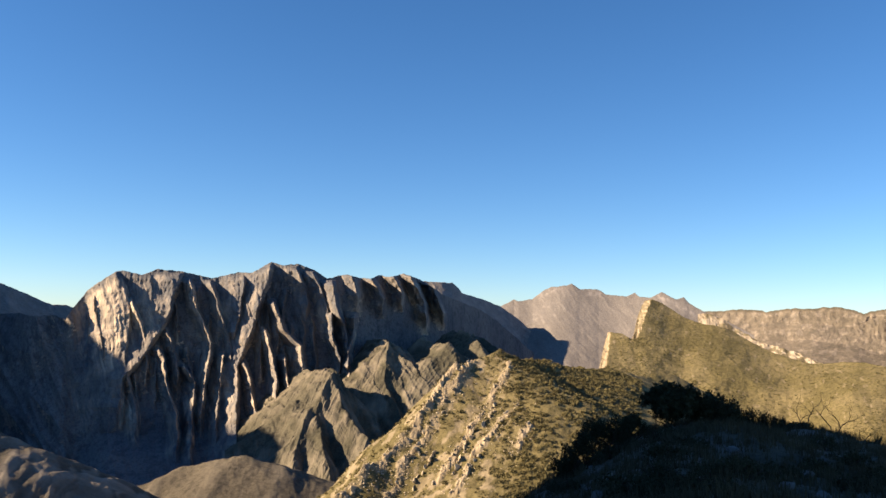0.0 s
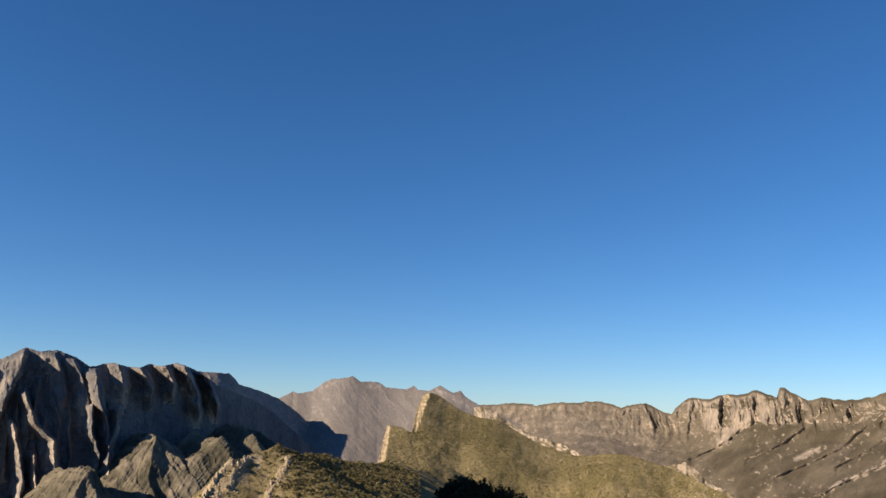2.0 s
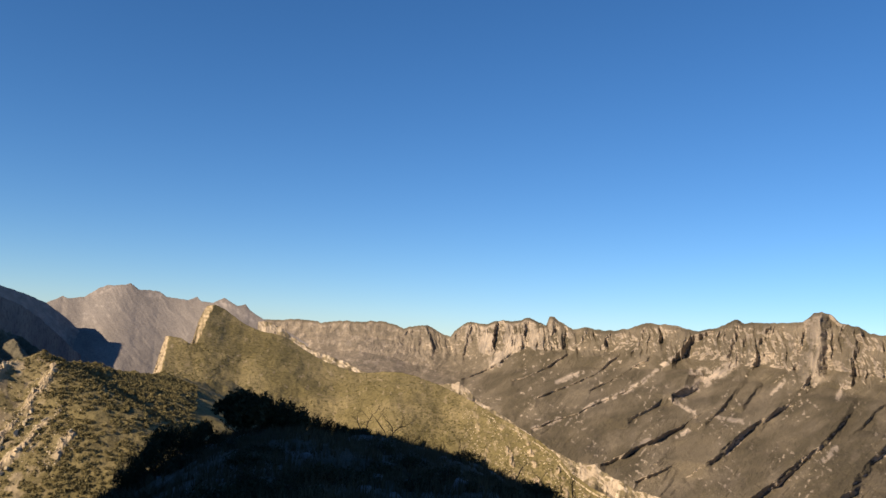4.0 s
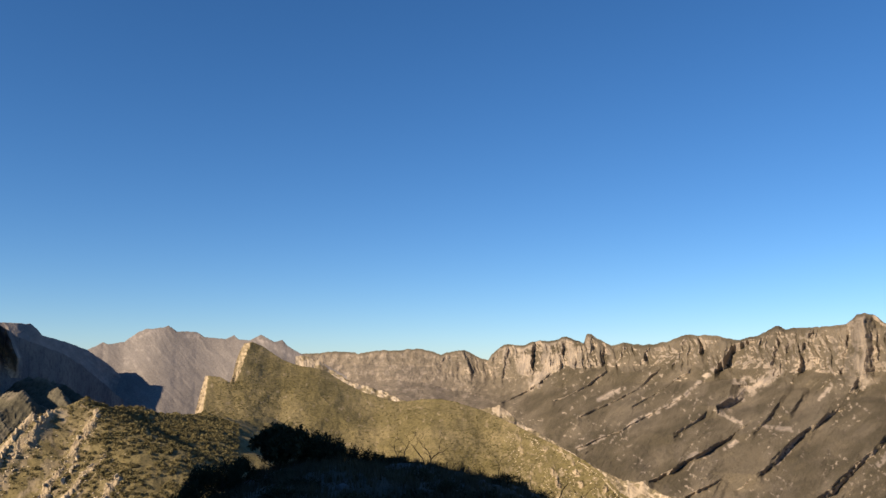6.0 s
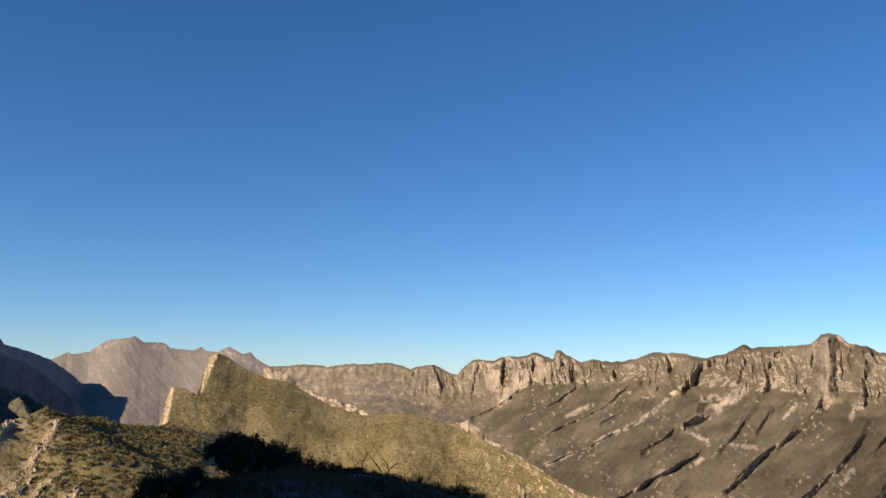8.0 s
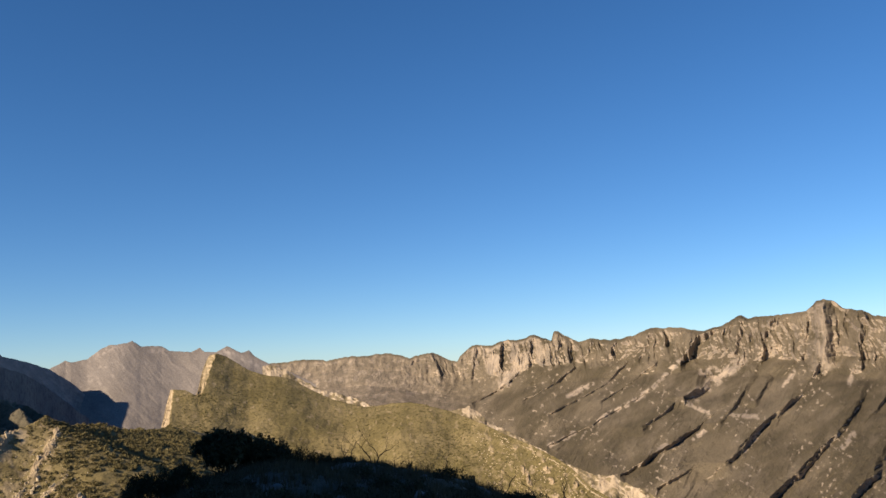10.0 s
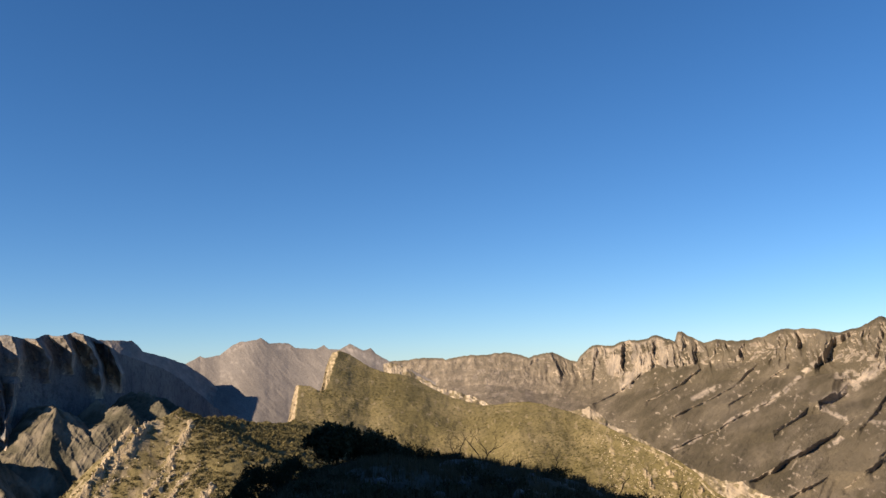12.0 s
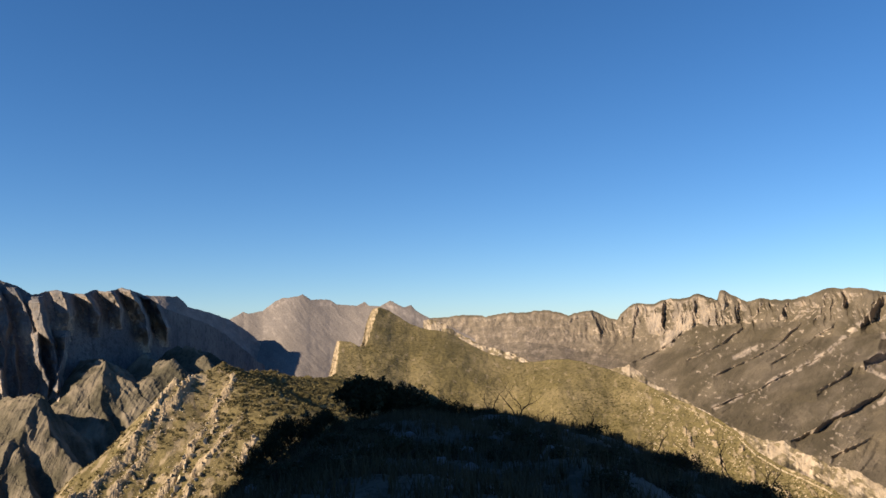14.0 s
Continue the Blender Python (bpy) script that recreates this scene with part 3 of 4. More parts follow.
SPURS = ((52, 170, 20, ((52.3, -0.2), (50.94, -2.2), (49.67, -3.05), (48.35, -4.1), (47.23, -5.15), (46.0, -6.3))),
         (44, 170, 14, ((47.2, -2.3), (46.17, -2.95), (45.04, -3.8), (43.24, -4.85), (41.42, -5.9), (39.58, -6.95))),
         (52, 170, 18, ((54.6, -1.6), (53.56, -3.3), (52.67, -4.55), (51.41, -5.6), (50.09, -7.0), (48.37, -8.4), (46.6, -9.6))),
         (95, 70, 44, ((44.95, -0.6), (44.6, -1.7), (43.9, -2.2))), (46, 120, 14, ((44.3, -1.9), (43.43, -2.45), (42.27, -3.3), (41.2, -4.0))),
         (58, 60, 20, ((48.3, -0.9), (47.49, -2.1), (46.58, -3.1), (45.8, -3.9))), (60, 55, 26, ((49.2, -1.0), (48.5, -2.1), (48.1, -2.6))),
         (44, 150, 15, ((56.6, -3.6), (55.01, -5.6), (54.31, -7.0), (53.06, -8.2), (51.6, -9.4))), (26, 150, 9, ((46.2, -5.4), (44.84, -6.15), (43.28, -7.0), (41.7, -7.8))),
         (34, 90, 11, ((53.8, -1.6), (53.49, -2.1), (52.39, -3.5), (51.49, -4.75))), (32, 60, 10, ((51.3, -0.3), (51.09, -0.8), (50.13, -2.4))),
         (14, 120, 8, ((44.4, 0.5), (42.67, -1.0), (41.73, -1.74), (40.34, -2.55), (38.95, -3.2), (38.0, -3.8), (36.4, -4.4), (35.0, -5.0))),
         (26, 140, 9, ((40.6, 0.2), (39.0, -1.2), (37.0, -2.2), (35.2, -3.0))), (24, 140, 9, ((37.5, 0.2), (35.6, -1.1), (33.6, -2.0))), (22, 140, 9, ((33.6, -0.1), (32.0, -1.3), (30.2, -2.1))),
         (24, 90, 9, ((57.0, -0.8), (55.4, -2.6), (54.2, -4.0))), (22, 80, 9, ((42.6, 0.2), (41.4, -0.6), (40.0, -1.6), (38.6, -2.3))))
PALE = [((44.08, 0.29), (42.67, -1.0), (41.73, -1.74)), ((41.73, -1.74), (40.34, -2.59), (38.95, -3.21), (38.4, -3.6)), ((36.9, -4.25), (35.22, -4.99)), ((47.69, 0.01), (46.33, -1.03), (44.52, -2.2)), ((38.19, -1.16), (36.55, -1.89)), ((44.07, -2.6), (45.51, -3.3)), ((46.6, -3.4), (48.19, -3.58)),
        ((45.0, -4.4), (44.3, -4.8)), ((42.6, -5.2), (41.6, -5.6)), ((50.6, -0.9), (49.9, -1.8)), ((54.0, -0.9), (53.6, -1.8)), ((48.2, -4.6), (47.3, -5.6)), ((53.6, -4.6), (52.9, -5.4))]


def range_depth(a, e, top, rc, low):
    m = rc * 0.01745
    x, y = a * 48.0, e * 48.0
    base = np.minimum(soften(a, CLIFF_FOOT, 1.5) + 0.18 * fbm(x, 0 * y + 7.3, 150, 2), low - 0.25)
    rim = smooth(0.22, 0.05, top - e)                                # rounded shoulder above the cliffs
    rb, zb = rc - 45, (rc - 45) * np.tan(np.radians(base))
    upper = rc - 45 * (low - e) / (low - base)
    mid = base - 1.1
    r_mid = slope_down(mid, rb, zb, 0.62)
    r = np.where(e > base, upper, np.where(e > mid, slope_down(e, rb, zb, 0.62), slope_down(e, r_mid, r_mid * np.tan(np.radians(mid)), 0.27)))
    ragged = 1.1 * fbm(x, y, 90, 5)
    crag = smooth(-0.3, 0.3, e - base + ragged) * smooth(0.02, 0.3, top - e)
    below = smooth(0.2, -0.4, e - base + ragged)
    a2 = a + 0.12 * fbm(x, y, 50, 3)
    out, which = np.zeros(a.shape), np.zeros(a.shape, int)
    for kind, ribs in ((1, BUTTRESSES), (2, SPURS)):
        for p, left, right, line in ribs:
            d = rib(a2, e, p * (0.7 if kind == 1 and p < 45 else 1.15), left, right if kind == 1 else 0.42 * p, 48.0 if kind == 1 else 40.0, line, 1.0, 0.4)
            which = np.where(d > np.maximum(out, 12), kind, which)
            out = np.maximum(out, d)
    r = r - out
    column = ridged(x + 0.08 * y + 9 * fbm(x, y, 60, 3), 0.13 * y, 42, 4, 0.55)
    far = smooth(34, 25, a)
    r = r - crag * (1 - 0.8 * far) * (1 - 0.85 * np.exp(-((a - 52.4) / 0.7) ** 2)) * 21 * (column - 0.5) - crag * 4 * fbm(x, y, 22, 4)
    gully = ridged(x - 0.9 * y + 10 * fbm(x, y, 90, 3), 0.16 * (x + y), 60, 5, 0.55)
    r = r - below * (10 * (1 - 0.7 * far) * (gully - 0.8) + 8 * fbm(x, y, 120, 4) + 2.5 * fbm(x, y, 16, 4))
    n1, n2 = 0.10 * fbm(x, y, 26, 4), 0.10 * fbm(x + 70, y, 26, 4)
    pale = smooth(0.25, 0.75, streak(a + n1, e + n2, 40.0, 11.0, *PALE)) * smooth(-0.45, -0.05, fbm(x, y, 20, 4))
    wide = smooth(0.2, 0.7, streak(a + n1, e + n2, 40.0, 24.0, PALE[3], ((45.3, -0.6), (46.3, -0.9)))) * smooth(-0.3, 0.1, fbm(x, y, 24, 4))
    chips = smooth(0.52, 0.62, fbm(x * 0.7 - 0.5 * y, 0.6 * y + 0.4 * x, 9, 5)) * smooth(-0.1, 0.35, fbm(x, y, 110, 3))
    warm = crag * smooth(0.2, 1.2, column + 1.4 * fbm(x, y, 45, 4)) * (0.16 + 0.7 * smooth(38, 33, a) * smooth(29, 31, a) + 0.5 * np.exp(-((a - 52.4) / 0.7) ** 2))
    slab_face = 0.8 * np.exp(-((a - 52.35) / 0.6) ** 2) * smooth(-0.4, 0.1, e) * smooth(3.2, 2.4, e) * smooth(-0.5, 0.2, fbm(x, 0.4 * y, 18, 4))
    warm = np.maximum(warm, slab_face)
    # last term lightens the far part: distance haze put into its colour
    apron_haze = 0.12 * smooth(0.0, 0.5, fbm(x - 0.8 * y, 0.5 * (x + y), 90, 4)) * below + 0.3 * far * smooth(0.2, 0.5, fbm(x, y, 18, 5)) + 0.4 * far
    return r, np.clip(np.maximum.reduce((pale, wide, 0.75 * chips * below, warm, apron_haze)) * (1 - 0.7 * rim), 0, 1), which


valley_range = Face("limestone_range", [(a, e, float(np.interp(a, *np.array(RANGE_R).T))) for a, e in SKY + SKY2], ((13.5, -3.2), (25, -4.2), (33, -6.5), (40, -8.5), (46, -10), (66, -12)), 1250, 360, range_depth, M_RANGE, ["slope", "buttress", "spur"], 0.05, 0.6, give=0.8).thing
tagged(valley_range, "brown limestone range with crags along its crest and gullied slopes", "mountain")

# ---- the scrub-covered ridge ----
RIDGE = [(10.25, -3.2, 505), (10.45, -2.3, 500), (10.68, -1.2, 495), (10.9, -0.42, 488), (11.1, -0.36, 486), (11.8, -0.46, 484), (12.42, -0.78, 486), (12.55, -0.6, 560), (12.8, 0.6, 556), (13.1, 1.4, 548), (13.3, 1.72, 542), (13.75, 1.82, 540), (14.4, 1.56, 537), (15.65, 0.72, 530), (16.7, 0.3, 524), (17.75, 0.15, 518), (18.6, -0.08, 512),
         (19.45, -0.62, 508), (20.9, -1.38, 500), (21.95, -1.72, 494), (23.2, -2.06, 486), (24.1, -2.02, 480), (25.1, -1.9, 472), (26.15, -1.88, 464), (27.1, -2.06, 456), (28.9, -2.6, 440)]
RIDGE2 = [(31, -3.5, 415), (32.35, -4.2, 400), (34.05, -4.97, 378), (35.5, -5.75, 358), (36.6, -6.5, 342), (37.6, -7.6, 326), (39, -8.45, 310), (40.5, -9.05, 295), (41.9, -9.7, 285), (46, -12.5, 255), (52, -16, 230)]


def ridge_depth(a, e, top, rc, low):
    x, y = a * 8.4, e * 8.4
    inner = np.maximum(a, 11.05)                                      # the slope, as it would go on past its broken edges
    crest_r = soften(inner, ((11, 545), (13.75, 540), (20.9, 500), (28.9, 440), (35.5, 358), (41.9, 285), (52, 230)), 2.0)
    crest_z = crest_r * np.tan(np.radians(soften(inner, ((8, 2.2), (13, 2.0), (13.75, 1.9), (15.65, 0.75), (17.75, 0.2), (20.9, -1.35), (23.2, -2.05), (26.1, -1.9), (28.9, -2.6), (32.35, -4.2), (36.6, -6.5), (41.9, -9.7), (52, -16)), 1.6)))
    steep = soften(inner, ((11, 0.40), (16, 0.40), (24, 0.36), (30, 0.40), (36, 0.5), (52, 0.5)), 2.0)
    r = slope_down(e, crest_r, crest_z, steep)
    swell = rib(a, e, 7, 40, 50, 8.4, ((17.6, -0.6), (18.6, -2.0), (20.5, -4.0)), 2.0, 1.2) + rib(a, e, 12, 30, 30, 8.4, ((26.1, -2.2), (25.5, -3.4), (25.5, -6)), 2.0, 1.0)
    r = r - swell - 4 * fbm(x, y, 34, 3) - 0.5 * fbm(x, y, 5, 4)
    # broken edges: the step and the peak end in cliffs that face away from the slope
    jag = 0.05 * fbm(x, y, 2.2, 4)
    step_edge = np.interp(-e, (0.3, 1.2, 3.2), (11.12, 11.0, 10.78)) + jag
    peak_edge = np.interp(-e, (-1.9, -0.6, 0.8), (13.75, 13.25, 12.85)) + 1.4 * jag
    cliff = np.maximum(step_edge - a, 0) * 95 + np.maximum(peak_edge - a, 0) * 120 * smooth(-0.85, -0.55, e) * (a > 12.3)
    r = r + cliff
    face_rock = smooth(1.0, 6.0, cliff)
    flank = smooth(29.5, 33, a) * smooth(0.2, 0.8, top - e)
    bed = np.abs(((a + 0.30 * (e + 6) + 0.22 * fbm(x, y, 9, 4)) / 1.55) % 1.0 - 0.5)
    ribs = flank * smooth(0.17, 0.05, bed) * smooth(-0.15, 0.25, fbm(x, y, 6, 4))
    r = r - 0.9 * ribs * (0.6 + ridged(x, y, 2.5, 3))
    bare = 0.35 * smooth(0.6, 0.72, fbm(x + 9, y, 3.2, 5)) + 0.5 * smooth(0.35, 0.6, fbm(x, y, 4, 5)) * smooth(28, 34, a)
    stripe = 0.3 * smooth(0.1, 0.8, ridged(x * 2.2, y * 0.25, 3.0, 3)) + 0.65
    part_no = np.where(a < 12.5, 1, np.where((a < 13.9) & (cliff > 0.5), 2, np.where(a > 29, 3, 0)))
    return r, np.clip(np.maximum.reduce((face_rock * stripe * np.where(a > 12.4, 0.55, 1.0), ribs, bare)), 0, 1), part_no


ridge_face = Face("scrub_ridge", RIDGE + RIDGE2, ((10, -5), (15, -8), (25, -11), (36, -15), (52, -22)), 1150, 330, ridge_depth, M_GREEN, ["slope", "cliff_step", "cliff_peak", "ribbed_flank"], 0.025, 0.8, 0.6)
scrub_ridge = ridge_face.thing
tagged(scrub_ridge, "olive scrub-covered ridge with pale limestone ribs and cliffs", "hill")


# ---- pale broken crest behind it ----
def broken_depth(a, e, top, rc, low):
    x, y = a * 15.0, e * 15.0
    drop = (top - e) * rc * 0.01745
    r = rc - np.interp(drop, (0, 14, 40, 400), (0, 7, 50, 900)) - 0.7 * ridged(x + 0.4 * y, 0.8 * y, 9, 4, 0.55) - 3 * fbm(x, y, 20, 4)
    rock = smooth(30, 12, drop + 10 * fbm(x, y, 12, 4)) * 0.85 * smooth(-0.1, 0.3, fbm(x, y, 15, 6, 0.6)) + 0.6 * smooth(0.35, 0.5, fbm(x, y, 6, 5))
    return r, np.clip(rock, 0, 1), (a > 29).astype(int)


tagged(Face("broken_crest", [(16.6, 0.9, 856), (17.12, 0.98, 853), (18, 0.62, 848), (18.6, 0.25, 844), (20.3, -0.8, 834), (22.4, -1.38, 822), (23.9, -2.05, 813), (26, -2.6, 800), (28.8, -2.55, 783), (30.1, -2.3, 775), (30.95, -3.0, 770), (31.6, -3.5, 766), (33.65, -4.6, 754), (36, -6.1, 740), (38, -6.92, 728), (39.05, -6.98, 722), (40.4, -7.7, 714), (41.75, -8.35, 706), (43.25, -8.64, 696), (44.6, -9.45, 688), (50, -12, 656)],
            ((16, -3), (24, -5), (36, -9), (50, -15)), 620, 90, broken_depth, M_CREST, ["crest", "outcrop"], 0.10, 0.8).thing, "low broken crest of pale limestone behind the ridge", "hill")

# ---- the rocky knoll at the near end of the ridge ----
hill = Relief(VALLEY, 3.0)
hill.ridge([(-7.5, -13.0, 158), (-6.6, -11.35, 162), (-4.8, -9.5, 168), (-2.3, -7.4, 176), (0.7, -2.9, 192), (3.8, -1.85, 200)], 1.1, 0.75, part="knoll")
hill.ridge([(3.8, -1.85, 200), (6.7, -2.35, 215), (8.9, -2.8, 240), (10.9, -2.9, 280)], 1.0, 0.42)
hill.ridge([(10.9, -2.9, 280), (12.5, -3.1, 400), (14.5, -3.0, 425)], 0.9, 0.40)


def chain(*p):
    return [(*a, *b) for a, b in zip(p[:-1], p[1:])]


RIBS = (chain((2, 192), (-7, 176), (-14, 167), (-18, 161)) + chain((7, 195), (1, 185), (-5, 173), (-10, 164))
        + chain((16, 194), (11, 185), (5, 173), (-1, 165)) + chain((16, 181), (8, 170), (2, 160)) + chain((18, 173), (13, 165)))


def hill_land(x, y):
    wx, wy = x + 2.0 * fbm(x, y, 30, 4), y + 2.0 * fbm(x + 70, y, 30, 4)
    z = hill.height(wx, wy)
    az, r = np.degrees(np.arctan2(x, y)), np.hypot(x, y)
    z = z + 1.6 * fbm(x, y, 45, 5) * smooth(120, 300, r) + 0.45 * fbm(x, y, 7, 4)
    jag = fbm(x, y, 5, 4)
    ribs = smooth(0.1, 0.75, bands(RIBS, x + 1.1 * jag, y + 1.1 * fbm(x + 9, y, 6, 3), 1.35)) * smooth(-0.6, 0.0, fbm(x + 50, y, 11, 4))
    z = z + ribs * (0.08 + 0.32 * ridged(x, y, 3.0, 4, 0.6))
    bare = 0.6 * smooth(0.12, 0.4, fbm(x + 5, y, 2.5, 5)) * smooth(6.0, 2.5, az)
    return z, np.maximum(ribs, bare)


knoll = land("rocky_knoll", hill_land, -17, 17, 900, np.concatenate((np.arange(95, 150, 2.5), np.arange(150, 205, 0.55), np.arange(205, 330, 1.4), np.arange(330, 470, 3))), M_GREEN, VALLEY - 8, hill, (1.0, 1.7), 0.5)
tagged(knoll, "olive scrub-covered knoll crossed by pale limestone ribs", "hill")

# ---- low hills in the valley ----
low = Relief(VALLEY - 10, 3.0)
low.ridge([(-19, -10.4, 960), (-16.3, -9.3, 944), (-12.5, -8.45, 920), (-10.3, -9.4, 904), (-7.6, -10.9, 888)], 0.4, 0.4, part="knob")
low.ridge([(-42, -1.0, 760), (-31.5, -4.6, 720), (-29.6, -5.6, 715), (-27.2, -6.9, 705), (-24.5, -8.6, 700), (-22.0, -10.2, 690), (-19, -12.5, 680)], 0.6, 0.38, part="crest")


for k in range(9):
    a0 = -32.5 + 1.35 * k
    low.ridge([(a0, float(np.interp(a0, (-42, -31.5, -29.6, -27.2, -24.5, -22), (-1.0, -4.6, -5.6, -6.9, -8.6, -10.2))) + 0.05, 722 - 3 * k), (a0 + 1.0, -8.6 - 0.45 * k, 660), (a0 + 1.6, -11.5 - 0.3 * k, 590)], 0.95, 0.8, part="rib")


def low_land(x, y):
    z = low.height(x + 6 * fbm(x, y, 80, 3), y + 6 * fbm(x + 40, y, 80, 3))
    g = ridged(x * 0.9 + y * 0.1, y * 0.35, 60, 4)
    near = smooth(840, 780, np.hypot(x, y))
    fins = ridged(x + 0.25 * y + 5 * fbm(x, y, 30, 2), 0.12 * y, 24, 4, 0.5)
    return z + (2.5 * (g - 0.9) + near * 0.9 * (fins - 0.8)) * smooth(VALLEY, VALLEY + 40, z), 0.35 * smooth(0.7, 1.6, g) + 0.7 * near * smooth(0.6, 1.2, fins)


low_hills = land("valley_foothill", low_land, -45, -3, 420, np.arange(330, 1330, 3.2), M_FLOOR, VALLEY - 8, low)
tagged(low_hills, "brown rounded foothill with small gullies", "hill")

# ---- the lookout: the ridge underfoot, and the summit that shades it ----


def lookout_land(x, y):
    a = radians(17)
    u, v = x * math.sin(a) + y * math.cos(a), x * math.cos(a) - y * math.sin(a)
    c = np.where(v > 0, 0.030, 0.21)
    side = c * v * v / (1 + c * np.abs(v) / 0.8)
    z = -1.85 - 0.042 * u - side - 0.55 * np.maximum(u - 31, 0) * smooth(29, 36, u)
    z = np.where(u < 0, -1.85 - 0.02 * np.abs(u) - side * 0.8, z)
    # the summit behind, a short crest square to the sun
    s = radians(SUN_AZ)
    along, off = x * math.sin(s) + y * math.cos(s), x * math.cos(s) - y * math.sin(s)
    d = np.hypot(np.maximum(np.abs(off - 14) - 16, 0), along - 80)
    z = np.maximum(z, 54 - 1.05 * d)
    z = z + 0.25 * fbm(x, y, 3.0, 5) * smooth(1.5, 6, np.hypot(x, y)) + 0.22 * fbm(x, y, 14, 3) * smooth(8, 20, np.hypot(x, y))
    return z, 0.7 * smooth(0.1, 0.6, fbm(x + 9, y, 2.2, 4))


lookout = land("lookout_ground", lookout_land, -180, 180, 640, np.concatenate(((0.003,), np.arange(0.05, 42, 0.28), np.arange(42, 330, 6))), M_NEAR, VALLEY)
tagged(lookout, "stony summit ground in shade with dry grass", "ground", kind="structure")


# ---- the valley floor, out to the horizon ----
def floor_land(x, y):
    return VALLEY - 200 * smooth(300, 1300, x) + 6 * fbm(x, y, 240, 4), 0.3 * smooth(0.2, 0.6, fbm(x, y, 90, 4))


ground = land("ground", floor_land, -180, 180, 360, np.concatenate((np.arange(1, 3000, 30), np.arange(3000, 6000, 150), (8000, 20000))), M_FLOOR, -9999)
tagged(ground, "dry brown valley floor with scrub", "ground", kind="structure")


# ---- plants and stones: arithmetic ----
def height_at(func, x, y):
    return func(np.array([[float(x)]]), np.array([[float(y)]]))[0][0, 0]


def tri_mesh(name, tris, material):
    """One mesh out of an (n, 3, 3) array of loose triangles."""
    n = len(tris)
    me = bpy.data.meshes.new(name)
    me.vertices.add(3 * n)
    me.vertices.foreach_set("co", np.asarray(tris, np.float32).reshape(-1))
    me.loops.add(3 * n)
    me.loops.foreach_set("vertex_index", np.arange(3 * n, dtype=np.int32))
    me.polygons.add(n)
    me.polygons.foreach_set("loop_start", np.arange(0, 3 * n, 3, dtype=np.int32))
    me.update(calc_edges=True)
    me.materials.append(material)
    return me


def leaf_cloud(rnd, centres, radii, count, leaf, squash=0.8):
    """count leaves round each centre, thicker towards the outside of a lumpy dome."""
    n = len(centres)
    d = rnd.normal(size=(n, count, 3))
    d[..., 2] = np.abs(d[..., 2]) * 1.1 - 0.15
    d /= np.linalg.norm(d, axis=2, keepdims=True)
    lump = 0.78 + 0.3 * np.sin(d[..., 0:1] * 5 + rnd.uniform(0, 6, (n, 1, 1))) * np.cos(d[..., 1:2] * 4 + rnd.uniform(0, 6, (n, 1, 1)))
    p = centres[:, None, :] + d * lump * radii[:, None, None] * rnd.uniform(0.45, 1.0, (n, count, 1)) ** 0.5 * np.array((1, 1, squash))
    size = leaf * radii[:, None, None] * rnd.uniform(0.6, 1.3, (n, count, 1))
    a, b = rnd.normal(size=(n, count, 3)), rnd.normal(size=(n, count, 3))
    a /= np.linalg.norm(a, axis=2, keepdims=True)
    b /= np.linalg.norm(b, axis=2, keepdims=True)
    t = np.stack((p - a * size, p + a * size * 0.5 + b * size * 0.6, p + a * size * 0.6 - b * size * 0.6), 2)
    return t.reshape(-1, 3, 3)


M_SCRUB = plain_material("scrub_leaves", (0.188, 0.16, 0.071), (0.131, 0.113, 0.05), 0.08)
M_OLIVE = plain_material("olive_scrub_leaves", (0.155, 0.137, 0.056), (0.112, 0.101, 0.043), 0.03, wear=0.2)
M_LEAF = plain_material("dark_leaves", (0.055, 0.056, 0.026), (0.03, 0.032, 0.016), 1.0)
M_STRAW = plain_material("dry_grass_blades", (0.11, 0.092, 0.05), (0.06, 0.05, 0.03), 1.0)
M_BARK = plain_material("weathered_bark", (0.06, 0.048, 0.035), (0.03, 0.024, 0.018), 8.0, 0.9, (1, 1, 0.2))
M_STONE = plain_material("pale_limestone", (0.52, 0.44, 0.30), (0.38, 0.32, 0.22), 0.5, wear=0.2)
M_BOULDER = plain_material("grey_boulder", (0.20, 0.195, 0.19), (0.09, 0.086, 0.08), 2.5)


def stone_mesh(name, seed, material, points=16):
    """An angular block: the hull of uneven points in a box one metre across."""
    rnd = random.Random(seed)
    bm = bmesh.new()
    for _ in range(points):
        v = Vector((rnd.uniform(-1, 1), rnd.uniform(-1, 1), rnd.uniform(-1, 1)))
        m = max(abs(c) for c in v)
        bm.verts.new(v * (0.5 * rnd.uniform(0.8, 1.0) / m))
    bmesh.ops.convex_hull(bm, input=bm.verts)
    for v in [v for v in bm.verts if not v.link_faces]:
        bm.verts.remove(v)
    me = bpy.data.meshes.new(name)
    bm.to_mesh(me)
    bm.free()
    me.materials.append(material)
    return me


# ---- scrub over the ridge ----
rnd = np.random.RandomState(11)


def scatter(az0, az1, r0, r1, n, size, keep):
    az, r = np.radians(rnd.uniform(az0, az1, n)), np.sqrt(rnd.uniform(r0 ** 2, r1 ** 2, n))
    x, y = r * np.sin(az), r * np.cos(az)
    ok = keep(x, y, np.degrees(az), r) > rnd.uniform(0, 1, n)
    x, y = x[ok], y[ok]
    z, bare = hill_land(x[None], y[None])
    good = bare[0] < 0.5
    return np.stack((x, y, z[0]), 1)[good], rnd.uniform(size * 0.6, size * 1.25, good.sum())


